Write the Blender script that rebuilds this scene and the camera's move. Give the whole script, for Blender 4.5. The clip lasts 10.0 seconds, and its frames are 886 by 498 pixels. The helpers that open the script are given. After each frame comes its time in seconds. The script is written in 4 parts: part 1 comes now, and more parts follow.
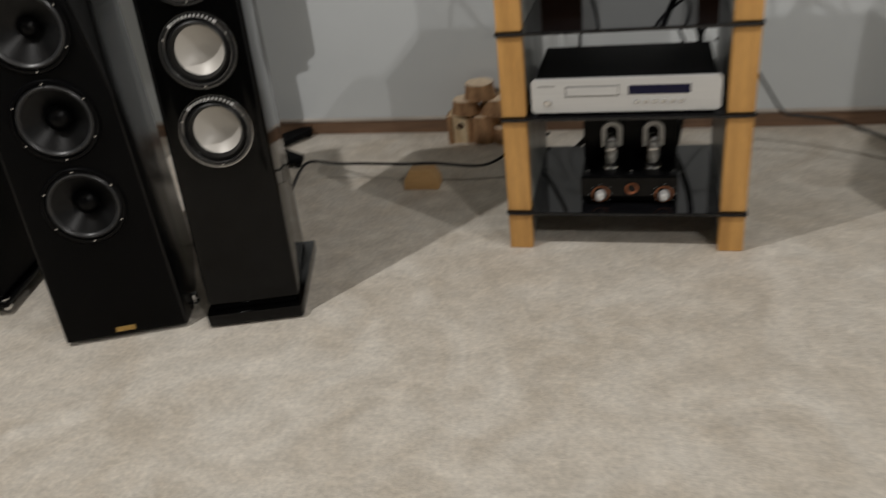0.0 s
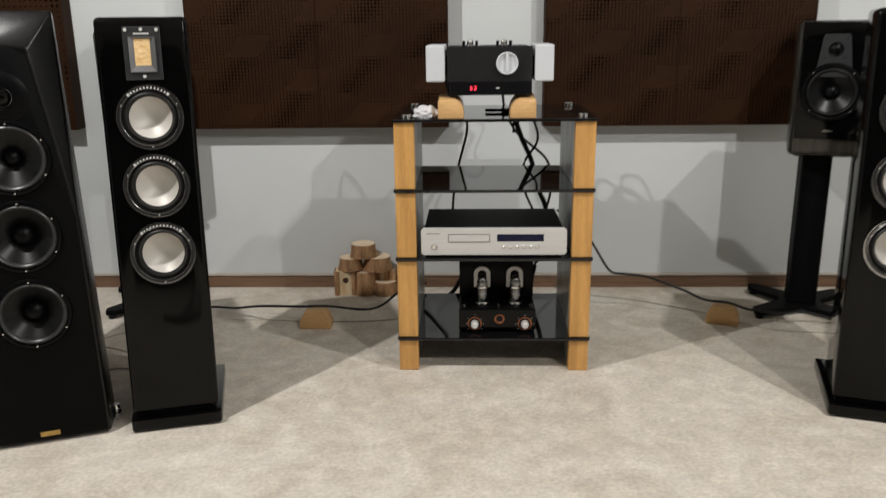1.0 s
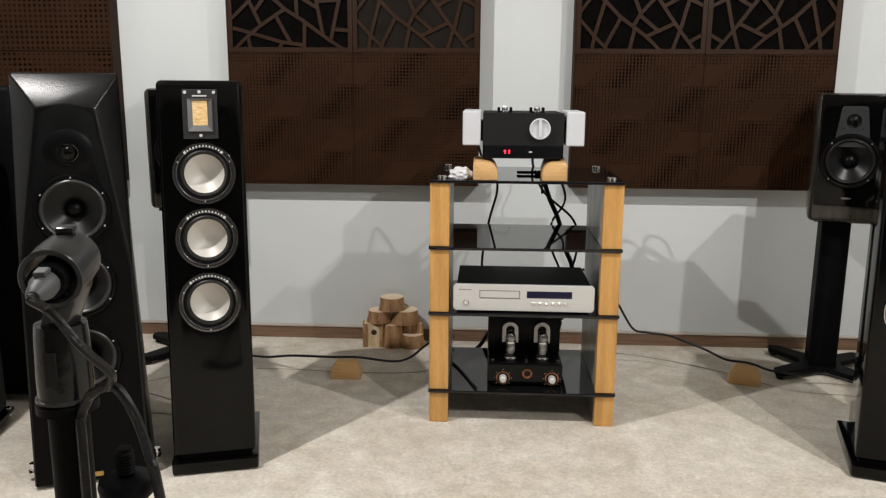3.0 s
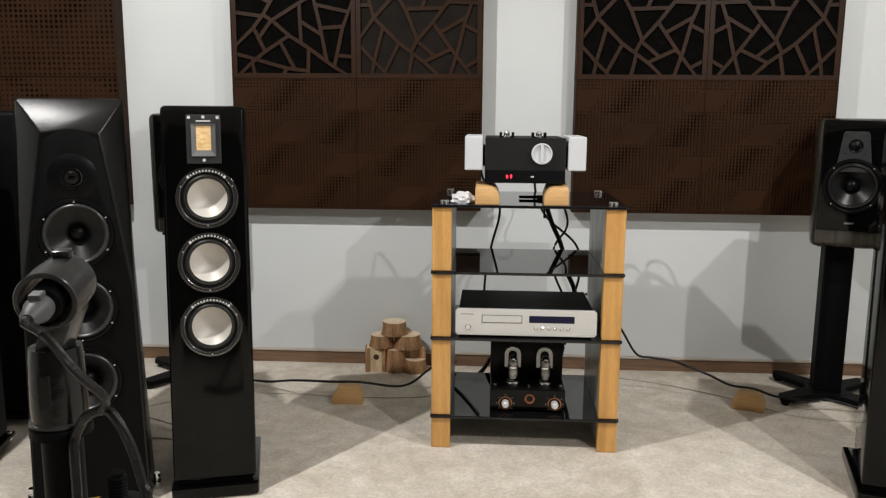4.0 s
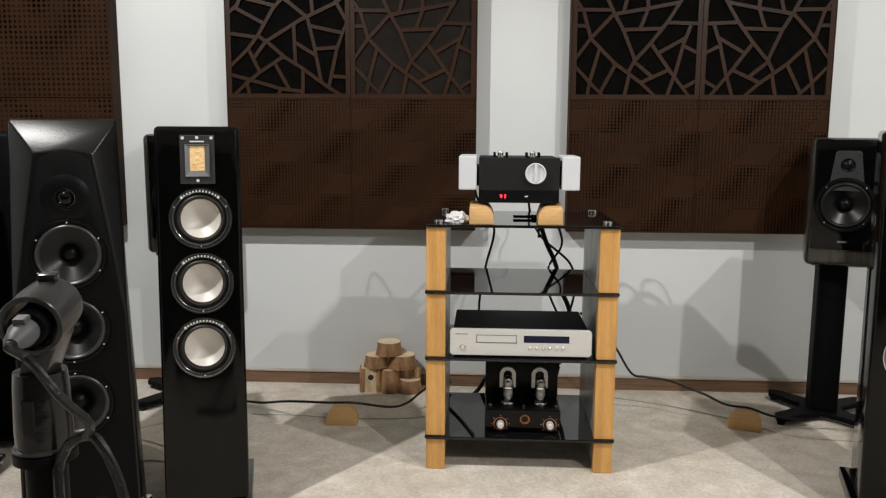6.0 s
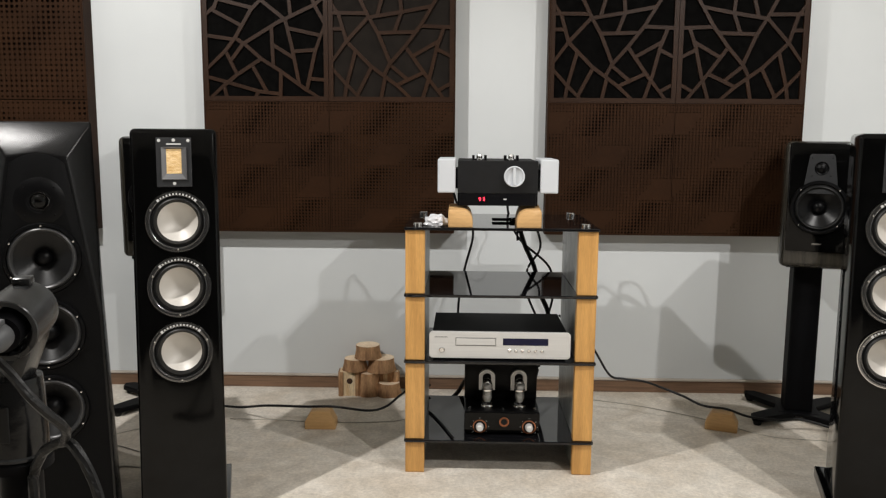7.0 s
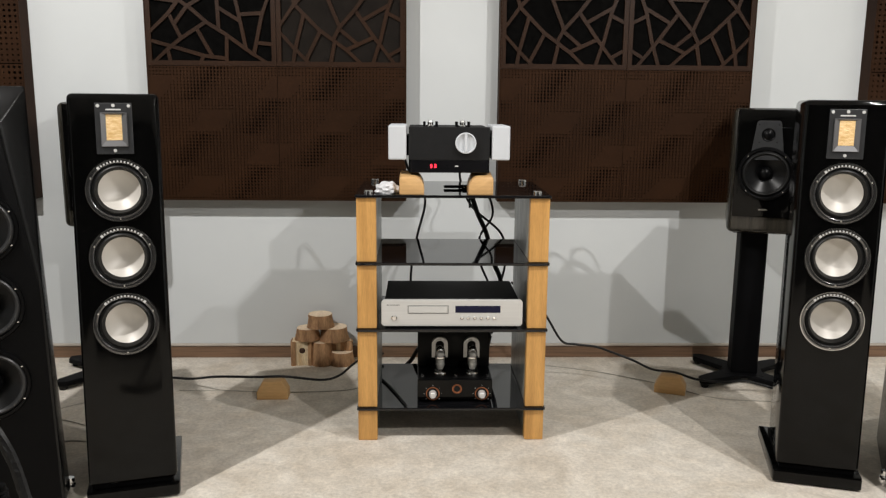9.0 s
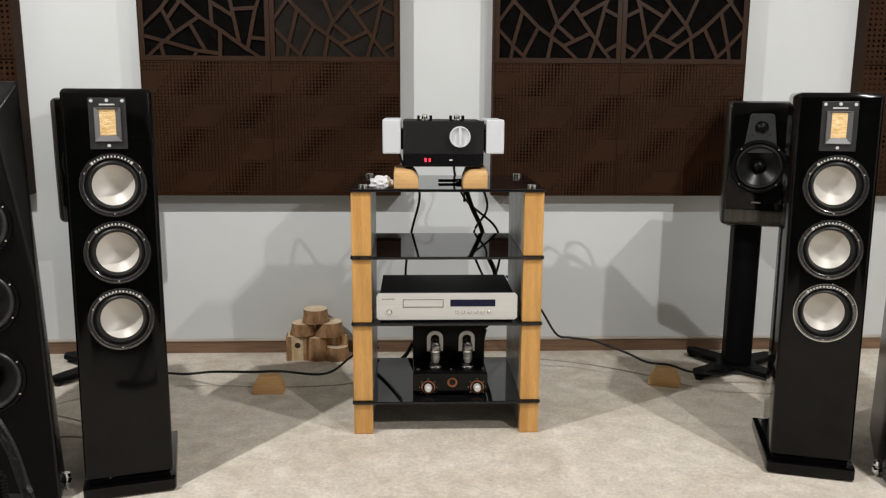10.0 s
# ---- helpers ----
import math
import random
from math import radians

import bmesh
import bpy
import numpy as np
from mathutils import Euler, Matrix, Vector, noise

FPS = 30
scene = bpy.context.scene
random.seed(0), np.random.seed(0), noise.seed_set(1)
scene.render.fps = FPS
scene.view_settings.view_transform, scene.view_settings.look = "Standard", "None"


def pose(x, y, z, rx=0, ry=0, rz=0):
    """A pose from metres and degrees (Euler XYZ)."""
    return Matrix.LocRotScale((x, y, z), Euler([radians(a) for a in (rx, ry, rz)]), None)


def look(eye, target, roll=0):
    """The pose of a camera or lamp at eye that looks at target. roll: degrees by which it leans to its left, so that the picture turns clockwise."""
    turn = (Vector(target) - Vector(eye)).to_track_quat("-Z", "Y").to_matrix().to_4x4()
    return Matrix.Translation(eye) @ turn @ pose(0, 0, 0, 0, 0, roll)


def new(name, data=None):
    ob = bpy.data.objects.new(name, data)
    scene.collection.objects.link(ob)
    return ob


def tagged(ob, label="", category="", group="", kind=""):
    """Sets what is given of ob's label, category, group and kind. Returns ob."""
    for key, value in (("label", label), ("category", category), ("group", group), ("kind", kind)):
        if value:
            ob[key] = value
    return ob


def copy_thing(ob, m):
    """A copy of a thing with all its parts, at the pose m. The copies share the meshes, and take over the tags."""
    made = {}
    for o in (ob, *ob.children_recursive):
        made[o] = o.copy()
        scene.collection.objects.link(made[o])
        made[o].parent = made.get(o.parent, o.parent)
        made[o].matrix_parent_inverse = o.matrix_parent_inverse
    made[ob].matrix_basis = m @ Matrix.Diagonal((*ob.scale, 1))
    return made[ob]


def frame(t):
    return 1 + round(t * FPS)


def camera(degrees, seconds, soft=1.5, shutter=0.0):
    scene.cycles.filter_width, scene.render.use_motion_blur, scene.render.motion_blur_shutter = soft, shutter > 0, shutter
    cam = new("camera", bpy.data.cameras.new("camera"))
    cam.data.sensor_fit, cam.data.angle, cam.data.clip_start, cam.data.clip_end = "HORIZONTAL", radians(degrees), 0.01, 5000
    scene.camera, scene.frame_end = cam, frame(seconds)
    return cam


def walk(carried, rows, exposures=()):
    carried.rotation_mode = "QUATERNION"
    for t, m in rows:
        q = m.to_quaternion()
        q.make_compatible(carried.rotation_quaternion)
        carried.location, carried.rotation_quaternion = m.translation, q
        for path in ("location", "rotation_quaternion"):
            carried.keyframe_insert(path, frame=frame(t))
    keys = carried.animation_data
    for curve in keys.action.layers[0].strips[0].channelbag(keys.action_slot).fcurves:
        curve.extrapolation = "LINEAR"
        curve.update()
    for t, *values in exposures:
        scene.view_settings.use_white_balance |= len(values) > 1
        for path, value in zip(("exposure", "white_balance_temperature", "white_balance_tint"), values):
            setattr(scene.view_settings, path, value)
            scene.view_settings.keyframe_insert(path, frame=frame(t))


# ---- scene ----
cam = camera(57.8, 10.0, soft=1.25, shutter=0.5)
PATH = [
    (0, (0.043, -1.884, 1.085), (-0.433, -0.203, 0.111), -6.8),
    (0.5, (0.012, -2.195, 1.043), (-0.179, -0.332, 0.344), -2.6),
    (1, (-0.066, -2.374, 1.054), (-0.139, -0.447, 0.526), -0.7),
    (1.5, (-0.096, -2.446, 1.083), (-0.071, -0.502, 0.611), -0.0),
    (2, (-0.117, -2.463, 1.085), (-0.103, -0.508, 0.663), 0.2),
    (2.5, (-0.129, -2.467, 1.084), (-0.206, -0.511, 0.669), 0.5),
    (4, (-0.12, -2.469, 1.083), (-0.235, -0.501, 0.745), 0.4),
    (4.5, (-0.124, -2.468, 1.083), (-0.236, -0.496, 0.767), 0.3),
    (5, (-0.12, -2.471, 1.083), (-0.236, -0.497, 0.781), 0.2),
    (6.5, (-0.116, -2.463, 1.085), (-0.198, -0.486, 0.797), 0.4),
    (7, (-0.118, -2.464, 1.084), (-0.169, -0.485, 0.801), 0.4),
    (7.5, (-0.119, -2.463, 1.083), (-0.163, -0.483, 0.806), 0.4),
    (8, (-0.114, -2.453, 1.081), (-0.111, -0.474, 0.792), 0.4),
    (8.5, (-0.11, -2.449, 1.081), (-0.071, -0.477, 0.753), 0.5),
    (9, (-0.107, -2.447, 1.079), (-0.046, -0.48, 0.719), 0.5),
    (9.5, (-0.107, -2.448, 1.075), (-0.033, -0.483, 0.708), 0.4),
    (10, (-0.107, -2.452, 1.075), (-0.033, -0.488, 0.704), 0.3),
]
walk(cam, [(t, look(eye, target, roll)) for t, eye, target, roll in PATH],
     exposures=[(0.0, -0.91), (0.5, -0.53), (1.0, -0.30), (2.0, -0.14), (4.0, -0.11), (10.0, -0.09)])

# ---- light ----
world = bpy.data.worlds.new("room_world")
scene.world = world
world.use_nodes = True
world.node_tree.nodes["Background"].inputs[0].default_value = (0.6, 0.65, 0.7, 1)
world.node_tree.nodes["Background"].inputs[1].default_value = 0.0


def spot(x, y, z, watts, cone=165, radius=0.022, color=(1.0, 0.975, 0.945)):
    """A recessed downlight: it points straight down and dims towards the edge of its cone."""
    lamp = bpy.data.lights.new("ceiling_spot", "SPOT")
    lamp.energy, lamp.spot_size, lamp.spot_blend = watts, radians(cone), 0.4
    lamp.shadow_soft_size, lamp.color = radius, color
    ob = new("ceiling_spot", lamp)
    ob.matrix_world = pose(x, y, z)
    return ob


CEIL = 2.7
LAMP_Z = CEIL - 0.08
spot(-1.53, -1.10, LAMP_Z, 182)
spot(1.43, -1.13, LAMP_Z, 112)
spot(1.46, -2.65, LAMP_Z, 140)

# ---- materials ----


def material(name, color, rough=0.5, metal=0.0, vary=0.15, scale=8.0, fine=0.0, fine_scale=150.0, bump=0.0,
             bump_scale=200.0, coat=0.0, stretch=(1, 1, 1), second=None, spec=0.5):
    """Two-scale noise between a darker and a lighter tone, with fine relief."""
    m = bpy.data.materials.new(name)
    m.use_nodes = True
    nt = m.node_tree
    b = nt.nodes["Principled BSDF"]
    co = nt.nodes.new("ShaderNodeTexCoord")
    mp = nt.nodes.new("ShaderNodeMapping")
    mp.inputs["Scale"].default_value = stretch
    nt.links.new(co.outputs["Object"], mp.inputs[0])
    n1 = nt.nodes.new("ShaderNodeTexNoise")
    n1.inputs["Scale"].default_value, n1.inputs["Detail"].default_value = scale, 6
    nt.links.new(mp.outputs[0], n1.inputs["Vector"])
    ramp = nt.nodes.new("ShaderNodeValToRGB")
    lo = [c * (1 - vary) for c in color] if second is None else second
    hi = [min(1, c * (1 + vary)) for c in color]
    ramp.color_ramp.elements[0].position, ramp.color_ramp.elements[1].position = 0.32, 0.68
    ramp.color_ramp.elements[0].color = (*lo, 1)
    ramp.color_ramp.elements[1].color = (*hi, 1)
    nt.links.new(n1.outputs[0], ramp.inputs[0])
    out = ramp.outputs[0]
    if fine > 0:
        n2 = nt.nodes.new("ShaderNodeTexNoise")
        n2.inputs["Scale"].default_value, n2.inputs["Detail"].default_value = fine_scale, 4
        nt.links.new(mp.outputs[0], n2.inputs["Vector"])
        mr = nt.nodes.new("ShaderNodeMapRange")
        mr.inputs[1].default_value, mr.inputs[2].default_value = 0.3, 0.7
        mr.inputs[3].default_value, mr.inputs[4].default_value = 1 - fine, 1 + fine
        nt.links.new(n2.outputs[0], mr.inputs[0])
        mul = nt.nodes.new("ShaderNodeVectorMath")
        mul.operation = "SCALE"
        nt.links.new(out, mul.inputs[0])
        nt.links.new(mr.outputs[0], mul.inputs["Scale"])
        out = mul.outputs[0]
    nt.links.new(out, b.inputs["Base Color"])
    b.inputs["Roughness"].default_value, b.inputs["Metallic"].default_value = rough, metal
    b.inputs["Coat Weight"].default_value = coat
    b.inputs["Coat Roughness"].default_value = 0.05
    b.inputs["Specular IOR Level"].default_value = spec
    if bump > 0:
        n3 = nt.nodes.new("ShaderNodeTexNoise")
        n3.inputs["Scale"].default_value, n3.inputs["Detail"].default_value = bump_scale, 5
        nt.links.new(mp.outputs[0], n3.inputs["Vector"])
        bp = nt.nodes.new("ShaderNodeBump")
        bp.inputs["Strength"].default_value, bp.inputs["Distance"].default_value = bump, 0.004
        nt.links.new(n3.outputs[0], bp.inputs["Height"])
        nt.links.new(bp.outputs[0], b.inputs["Normal"])
    return m


def glowing(name, color, strength):
    m = bpy.data.materials.new(name)
    m.use_nodes = True
    b = m.node_tree.nodes["Principled BSDF"]
    b.inputs["Base Color"].default_value = (*color, 1)
    b.inputs["Emission Color"].default_value = (*color, 1)
    b.inputs["Emission Strength"].default_value = strength
    return m


WALL = material("white_wall_paint", (0.69, 0.715, 0.72), 0.7, vary=0.02, scale=3, bump=0.05, bump_scale=300)
CEILING = material("ceiling_paint", (0.80, 0.80, 0.79), 0.8, vary=0.02, scale=2)
# near-black tone puts the dimness of the unseen room end into the wall colour
DIM = material("unlit_rear_wall_tone", (0.035, 0.033, 0.03), 0.8, vary=0.05, scale=2)


def carpet(name):
    """Short cut pile: trodden nap in two tones at hand size, tufts, and relief at both scales."""
    m = bpy.data.materials.new(name)
    m.use_nodes = True
    nt = m.node_tree
    b = nt.nodes["Principled BSDF"]
    co = nt.nodes.new("ShaderNodeTexCoord")

    def grain(scale, detail, rough, distortion):
        n = nt.nodes.new("ShaderNodeTexNoise")
        n.inputs["Scale"].default_value, n.inputs["Detail"].default_value = scale, detail
        n.inputs["Roughness"].default_value, n.inputs["Distortion"].default_value = rough, distortion
        nt.links.new(co.outputs["Object"], n.inputs["Vector"])
        return n.outputs[0]

    def between(src, lo, hi, a, c):
        r = nt.nodes.new("ShaderNodeMapRange")
        for k, v in zip((1, 2, 3, 4), (lo, hi, a, c)):
            r.inputs[k].default_value = v
        nt.links.new(src, r.inputs[0])
        return r.outputs[0]

    def times(a, c):
        q = nt.nodes.new("ShaderNodeMath")
        q.operation = "MULTIPLY"
        nt.links.new(a, q.inputs[0])
        nt.links.new(c, q.inputs[1])
        return q.outputs[0]
    nap = grain(4.2, 7, 0.62, 1.1)
    tread = grain(15, 5, 0.6, 0.5)
    tuft = grain(85, 4, 0.6, 0.0)
    ramp = nt.nodes.new("ShaderNodeValToRGB")
    ramp.color_ramp.elements[0].position, ramp.color_ramp.elements[1].position = 0.36, 0.66
    ramp.color_ramp.elements[0].color = (0.648, 0.577, 0.484, 1)
    ramp.color_ramp.elements[1].color = (0.792, 0.737, 0.655, 1)
    nt.links.new(nap, ramp.inputs[0])
    tone = times(between(tread, 0.4, 0.68, 0.93, 1.10), between(tuft, 0.3, 0.7, 0.86, 1.12))
    mul = nt.nodes.new("ShaderNodeVectorMath")
    mul.operation = "SCALE"
    nt.links.new(ramp.outputs[0], mul.inputs[0])
    nt.links.new(tone, mul.inputs["Scale"])
    nt.links.new(mul.outputs[0], b.inputs["Base Color"])
    b.inputs["Roughness"].default_value, b.inputs["Specular IOR Level"].default_value = 0.95, 0.06
    low = nt.nodes.new("ShaderNodeBump")
    low.inputs["Strength"].default_value, low.inputs["Distance"].default_value = 0.45, 0.012
    nt.links.new(tread, low.inputs["Height"])
    high = nt.nodes.new("ShaderNodeBump")
    high.inputs["Strength"].default_value, high.inputs["Distance"].default_value = 0.8, 0.004
    nt.links.new(grain(230, 4, 0.6, 0.0), high.inputs["Height"])
    nt.links.new(low.outputs[0], high.inputs["Normal"])
    nt.links.new(high.outputs[0], b.inputs["Normal"])
    return m


CARPET = carpet("beige_carpet")
SKIRT = material("brown_skirting_wood", (0.20, 0.118, 0.072), 0.45, vary=0.25, scale=6, stretch=(1, 20, 20), fine=0.15)
SKIRT_LIP = material("pale_skirting_lip", (0.50, 0.44, 0.38), 0.5, vary=0.1)
PANEL = material("dark_brown_panel", (0.0285, 0.0118, 0.0046), 0.6, vary=0.18, scale=5, fine=0.12, fine_scale=90, bump=0.1, spec=0.10)
LATTICE = material("dark_brown_lattice", (0.0275, 0.0114, 0.0046), 0.42, vary=0.18, scale=5, fine=0.12, fine_scale=90, bump=0.1, spec=0.22)
PANEL_BACK = material("black_felt", (0.0034, 0.0032, 0.0030), 0.95, vary=0.3, scale=40, spec=0.03)
PANEL_GREY = material("dark_grey_felt", (0.0125, 0.0098, 0.0078), 0.9, vary=0.2, scale=20, spec=0.15)
GLOSS = material("black_piano_lacquer", (0.0015, 0.0015, 0.0015), 0.09, vary=0.4, scale=3, coat=0.0, spec=0.22, fine=0.3, fine_scale=60)
SATIN = material("black_satin_paint", (0.0025, 0.0025, 0.0028), 0.34, spec=0.12, vary=0.2, scale=5, fine=0.1, bump=0.05, bump_scale=500)
SATIN_TOWER = material("satin_black_tower_paint", (0.0034, 0.0034, 0.0036), 0.27, spec=0.28, vary=0.12, scale=5, fine=0.12, bump=0.10, bump_scale=420)
BAFFLE = material("matt_black_baffle", (0.0026, 0.0026, 0.0028), 0.5, spec=0.08, vary=0.15, scale=6, fine=0.1, bump=0.08, bump_scale=420)
GREY_RUBBER = material("grey_rubber_surround", (0.026, 0.026, 0.027), 0.32, spec=0.4, vary=0.15, scale=30)
MATTE = material("black_matte_metal", (0.0025, 0.0025, 0.003), 0.55, spec=0.08, vary=0.2, scale=10, bump=0.05, bump_scale=400)
RUBBER = material("black_rubber", (0.005, 0.005, 0.005), 0.45, spec=0.3, vary=0.2, scale=30)
CONE_WHITE = material("pale_silver_cone", (0.58, 0.55, 0.505), 0.45, metal=0.12, vary=0.04, scale=10)
CONE_DARK = material("dark_grey_cone", (0.0028, 0.0028, 0.0031), 0.32, vary=0.2, scale=20, fine=0.15, spec=0.24)
CHROME = material("chrome", (0.78, 0.78, 0.78), 0.12, metal=1.0, vary=0.04)
DARK_CHROME = material("smoked_metal_ring", (0.20, 0.20, 0.203), 0.17, metal=0.95, vary=0.1)
PLATE = material("graphite_plate", (0.030, 0.031, 0.033), 0.4, metal=0.3, vary=0.12, scale=30)
AMP_FRONT = material("black_anodised_front", (0.013, 0.0132, 0.014), 0.42, metal=0.1, vary=0.1, scale=30, fine=0.1, spec=0.3)
BEZEL = material("grey_bezel", (0.14, 0.14, 0.145), 0.4, metal=0.4, vary=0.1)
GOLD = material("gold_ribbon_foil", (0.80, 0.60, 0.33), 0.38, metal=0.35, vary=0.12, scale=70, stretch=(1, 1, 3), second=(0.68, 0.42, 0.16), bump=0.5, bump_scale=160)
BRASS = material("brass_badge", (0.55, 0.36, 0.12), 0.35, metal=0.8, vary=0.15, scale=60)
CLEAR = bpy.data.materials.new("clear_valve_glass")
CLEAR.use_nodes = True
for slot, val in (("Transmission Weight", 1.0), ("Roughness", 0.02), ("IOR", 1.45)):
    CLEAR.node_tree.nodes["Principled BSDF"].inputs[slot].default_value = val
MARK = material("pale_print", (0.55, 0.55, 0.54), 0.6, vary=0.05)
OAK = material("oiled_oak", (0.63, 0.345, 0.108), 0.45, vary=0.12, scale=3.0, stretch=(14, 14, 1), second=(0.52, 0.27, 0.078), fine=0.10, fine_scale=40, bump=0.12, bump_scale=60)
BLOCK = material("beech_block", (0.68, 0.425, 0.19), 0.42, vary=0.06, scale=9, stretch=(1, 12, 12), second=(0.60, 0.355, 0.145), fine=0.07, fine_scale=60, bump=0.06)
# grey laminate; the strong mottle paints the blotchy reflections of its glossy face
SIDE = material("grey_laminate_reflection_mottle", (0.30, 0.305, 0.275), 0.3, vary=0.45, scale=16, stretch=(1, 1, 0.4), fine=0.25, fine_scale=70)
GLASS = material("black_glass", (0.006, 0.006, 0.007), 0.04, vary=0.1, coat=0.0)
SILVER = material("brushed_silver", (0.70, 0.70, 0.69), 0.38, metal=0.35, vary=0.04, scale=5, stretch=(1, 1, 30))
WHITE_BOX = material("white_cover", (0.61, 0.635, 0.67), 0.5, vary=0.03, scale=6)
DISPLAY = material("blue_black_display", (0.004, 0.005, 0.03), 0.15, vary=0.15, spec=0.25)
COPPER = material("copper_ring", (0.50, 0.19, 0.09), 0.3, metal=0.8, vary=0.15)
TUBE = material("grey_anode_metal", (0.50, 0.49, 0.46), 0.4, metal=0.3, vary=0.3, scale=40)
BARK = material("brown_bark", (0.47, 0.275, 0.14), 0.85, vary=0.22, scale=26, stretch=(1, 1, 0.3), second=(0.23, 0.12, 0.056), fine=0.22, bump=0.9, bump_scale=70)
BARK_DARK = material("dark_knot", (0.07, 0.035, 0.018), 0.9, vary=0.3, scale=40)
ENDGRAIN = material("pale_end_grain", (0.84, 0.70, 0.53), 0.8, vary=0.08, scale=16, second=(0.72, 0.55, 0.37), fine=0.15, bump=0.2)
SPLIT = material("split_pale_wood", (0.85, 0.72, 0.50), 0.8, vary=0.06, scale=10, stretch=(4, 4, 0.5), second=(0.68, 0.47, 0.25), fine=0.2, bump=0.4)
VENEER = material("dark_olive_veneer", (0.034, 0.030, 0.023), 0.2, spec=0.4, vary=0.2, scale=4, stretch=(18, 18, 1), second=(0.014, 0.013, 0.010), fine=0.2, fine_scale=50, coat=0.3)
CABLE = material("black_cable", (0.005, 0.005, 0.005), 0.42, spec=0.35, vary=0.3, scale=60, bump=0.3, bump_scale=300)
WIRE = material("grey_wire", (0.46, 0.42, 0.36), 0.6, vary=0.1, scale=20)
GREY_PLASTIC = material("grey_plastic_clip", (0.005, 0.005, 0.0053), 0.18, spec=0.4, vary=0.5, scale=30, bump=0.12, bump_scale=90)
STRAP_GREY = material("worn_grey_strap", (0.020, 0.0205, 0.021), 0.26, vary=0.5, scale=45, fine=0.2, spec=0.4)
PLUG = material("worn_silver_plug", (0.075, 0.077, 0.08), 0.55, metal=0.25, vary=0.25, scale=25)
FOIL = material("clear_plastic_bag", (0.72, 0.72, 0.74), 0.15, vary=0.15, scale=40, bump=0.8, bump_scale=60)
RED = glowing("red_digit", (1.0, 0.03, 0.06), 5.0)

# ---- mesh helpers ----


def part(name, bm, mat, parent=None, label="", smooth=False):
    me = bpy.data.meshes.new(name)
    bm.normal_update()
    bm.to_mesh(me)
    bm.free()
    me.materials.append(mat)
    if smooth:
        me.shade_smooth()
        me.set_sharp_from_angle(angle=radians(38))
    ob = new(name, me)
    if parent is not None:
        ob.parent = parent
    return tagged(ob, label)


def thing(name, label, category, m=None, group=""):
    ob = new(name)
    if m is not None:
        ob.matrix_basis = m
    return tagged(ob, label, category, group)


def box(x0, x1, y0, y1, z0, z1, bevel=0.0, seg=2, bm=None):
    b = bmesh.new()
    bmesh.ops.create_cube(b, size=1)
    for v in b.verts:
        v.co = ((x0 + x1) / 2 + v.co.x * (x1 - x0), (y0 + y1) / 2 + v.co.y * (y1 - y0), (z0 + z1) / 2 + v.co.z * (z1 - z0))
    if bevel:
        bmesh.ops.bevel(b, geom=b.edges[:], offset=bevel, segments=seg, affect="EDGES", profile=0.5)
    return merge(bm, b)


def merge(bm, b):
    if bm is None:
        return b
    me = bpy.data.meshes.new("tmp")
    b.to_mesh(me)
    b.free()
    bm.from_mesh(me)
    bpy.data.meshes.remove(me)
    return bm


def place(b, m):
    bmesh.ops.transform(b, matrix=m, verts=b.verts)
    return b


def prism(points, depth, axis="y", at=0.0, bevel=0.0):
    """Extrudes a flat outline (pairs in the two other axes) along an axis."""
    b = bmesh.new()

    def co(p, d):
        return {"y": (p[0], d, p[1]), "z": (p[0], p[1], d), "x": (d, p[0], p[1])}[axis]
    lo = [b.verts.new(co(p, at)) for p in points]
    hi = [b.verts.new(co(p, at + depth)) for p in points]
    n = len(points)
    b.faces.new(lo)
    b.faces.new(hi[::-1])
    for i in range(n):
        b.faces.new((lo[i], hi[i], hi[(i + 1) % n], lo[(i + 1) % n]))
    bmesh.ops.recalc_face_normals(b, faces=b.faces)
    if bevel:
        bmesh.ops.bevel(b, geom=b.edges[:], offset=bevel, segments=2, affect="EDGES", profile=0.5)
    return b


def lathe(profile, axis="y", seg=40, x=0.0, y=0.0, z=0.0):
    """Turns a profile of (radius, along) about an axis through (x, y, z)."""
    b = bmesh.new()
    rings = []
    for r, d in profile:
        ring = []
        if r <= 1e-6:
            p = {"y": (x, y + d, z), "z": (x, y, z + d), "x": (x + d, y, z)}[axis]
            rings.append([b.verts.new(p)])
            continue
        for k in range(seg):
            a = 2 * math.pi * k / seg
            c, s = r * math.cos(a), r * math.sin(a)
            p = {"y": (x + c, y + d, z + s), "z": (x + c, y + s, z + d), "x": (x + d, y + c, z + s)}[axis]
            ring.append(b.verts.new(p))
        rings.append(ring)
    for a, c in zip(rings, rings[1:]):
        if len(a) == 1 and len(c) == 1:
            continue
        for k in range(seg):
            j = (k + 1) % seg
            if len(a) == 1:
                b.faces.new((a[0], c[j], c[k]))
            elif len(c) == 1:
                b.faces.new((a[k], a[j], c[0]))
            else:
                b.faces.new((a[k], a[j], c[j], c[k]))
    bmesh.ops.recalc_face_normals(b, faces=b.faces)
    return b


def smooth_line(pts, steps=8):
    pts = [Vector(p) for p in pts]
    ext = [pts[0] * 2 - pts[1]] + pts + [pts[-1] * 2 - pts[-2]]
    out = []
    for i in range(1, len(ext) - 2):
        p0, p1, p2, p3 = ext[i - 1:i + 3]
        for k in range(steps):
            t = k / steps
            out.append(0.5 * (2 * p1 + (p2 - p0) * t + (2 * p0 - 5 * p1 + 4 * p2 - p3) * t * t + (3 * p1 - p0 - 3 * p2 + p3) * t ** 3))
    return out + [pts[-1]]


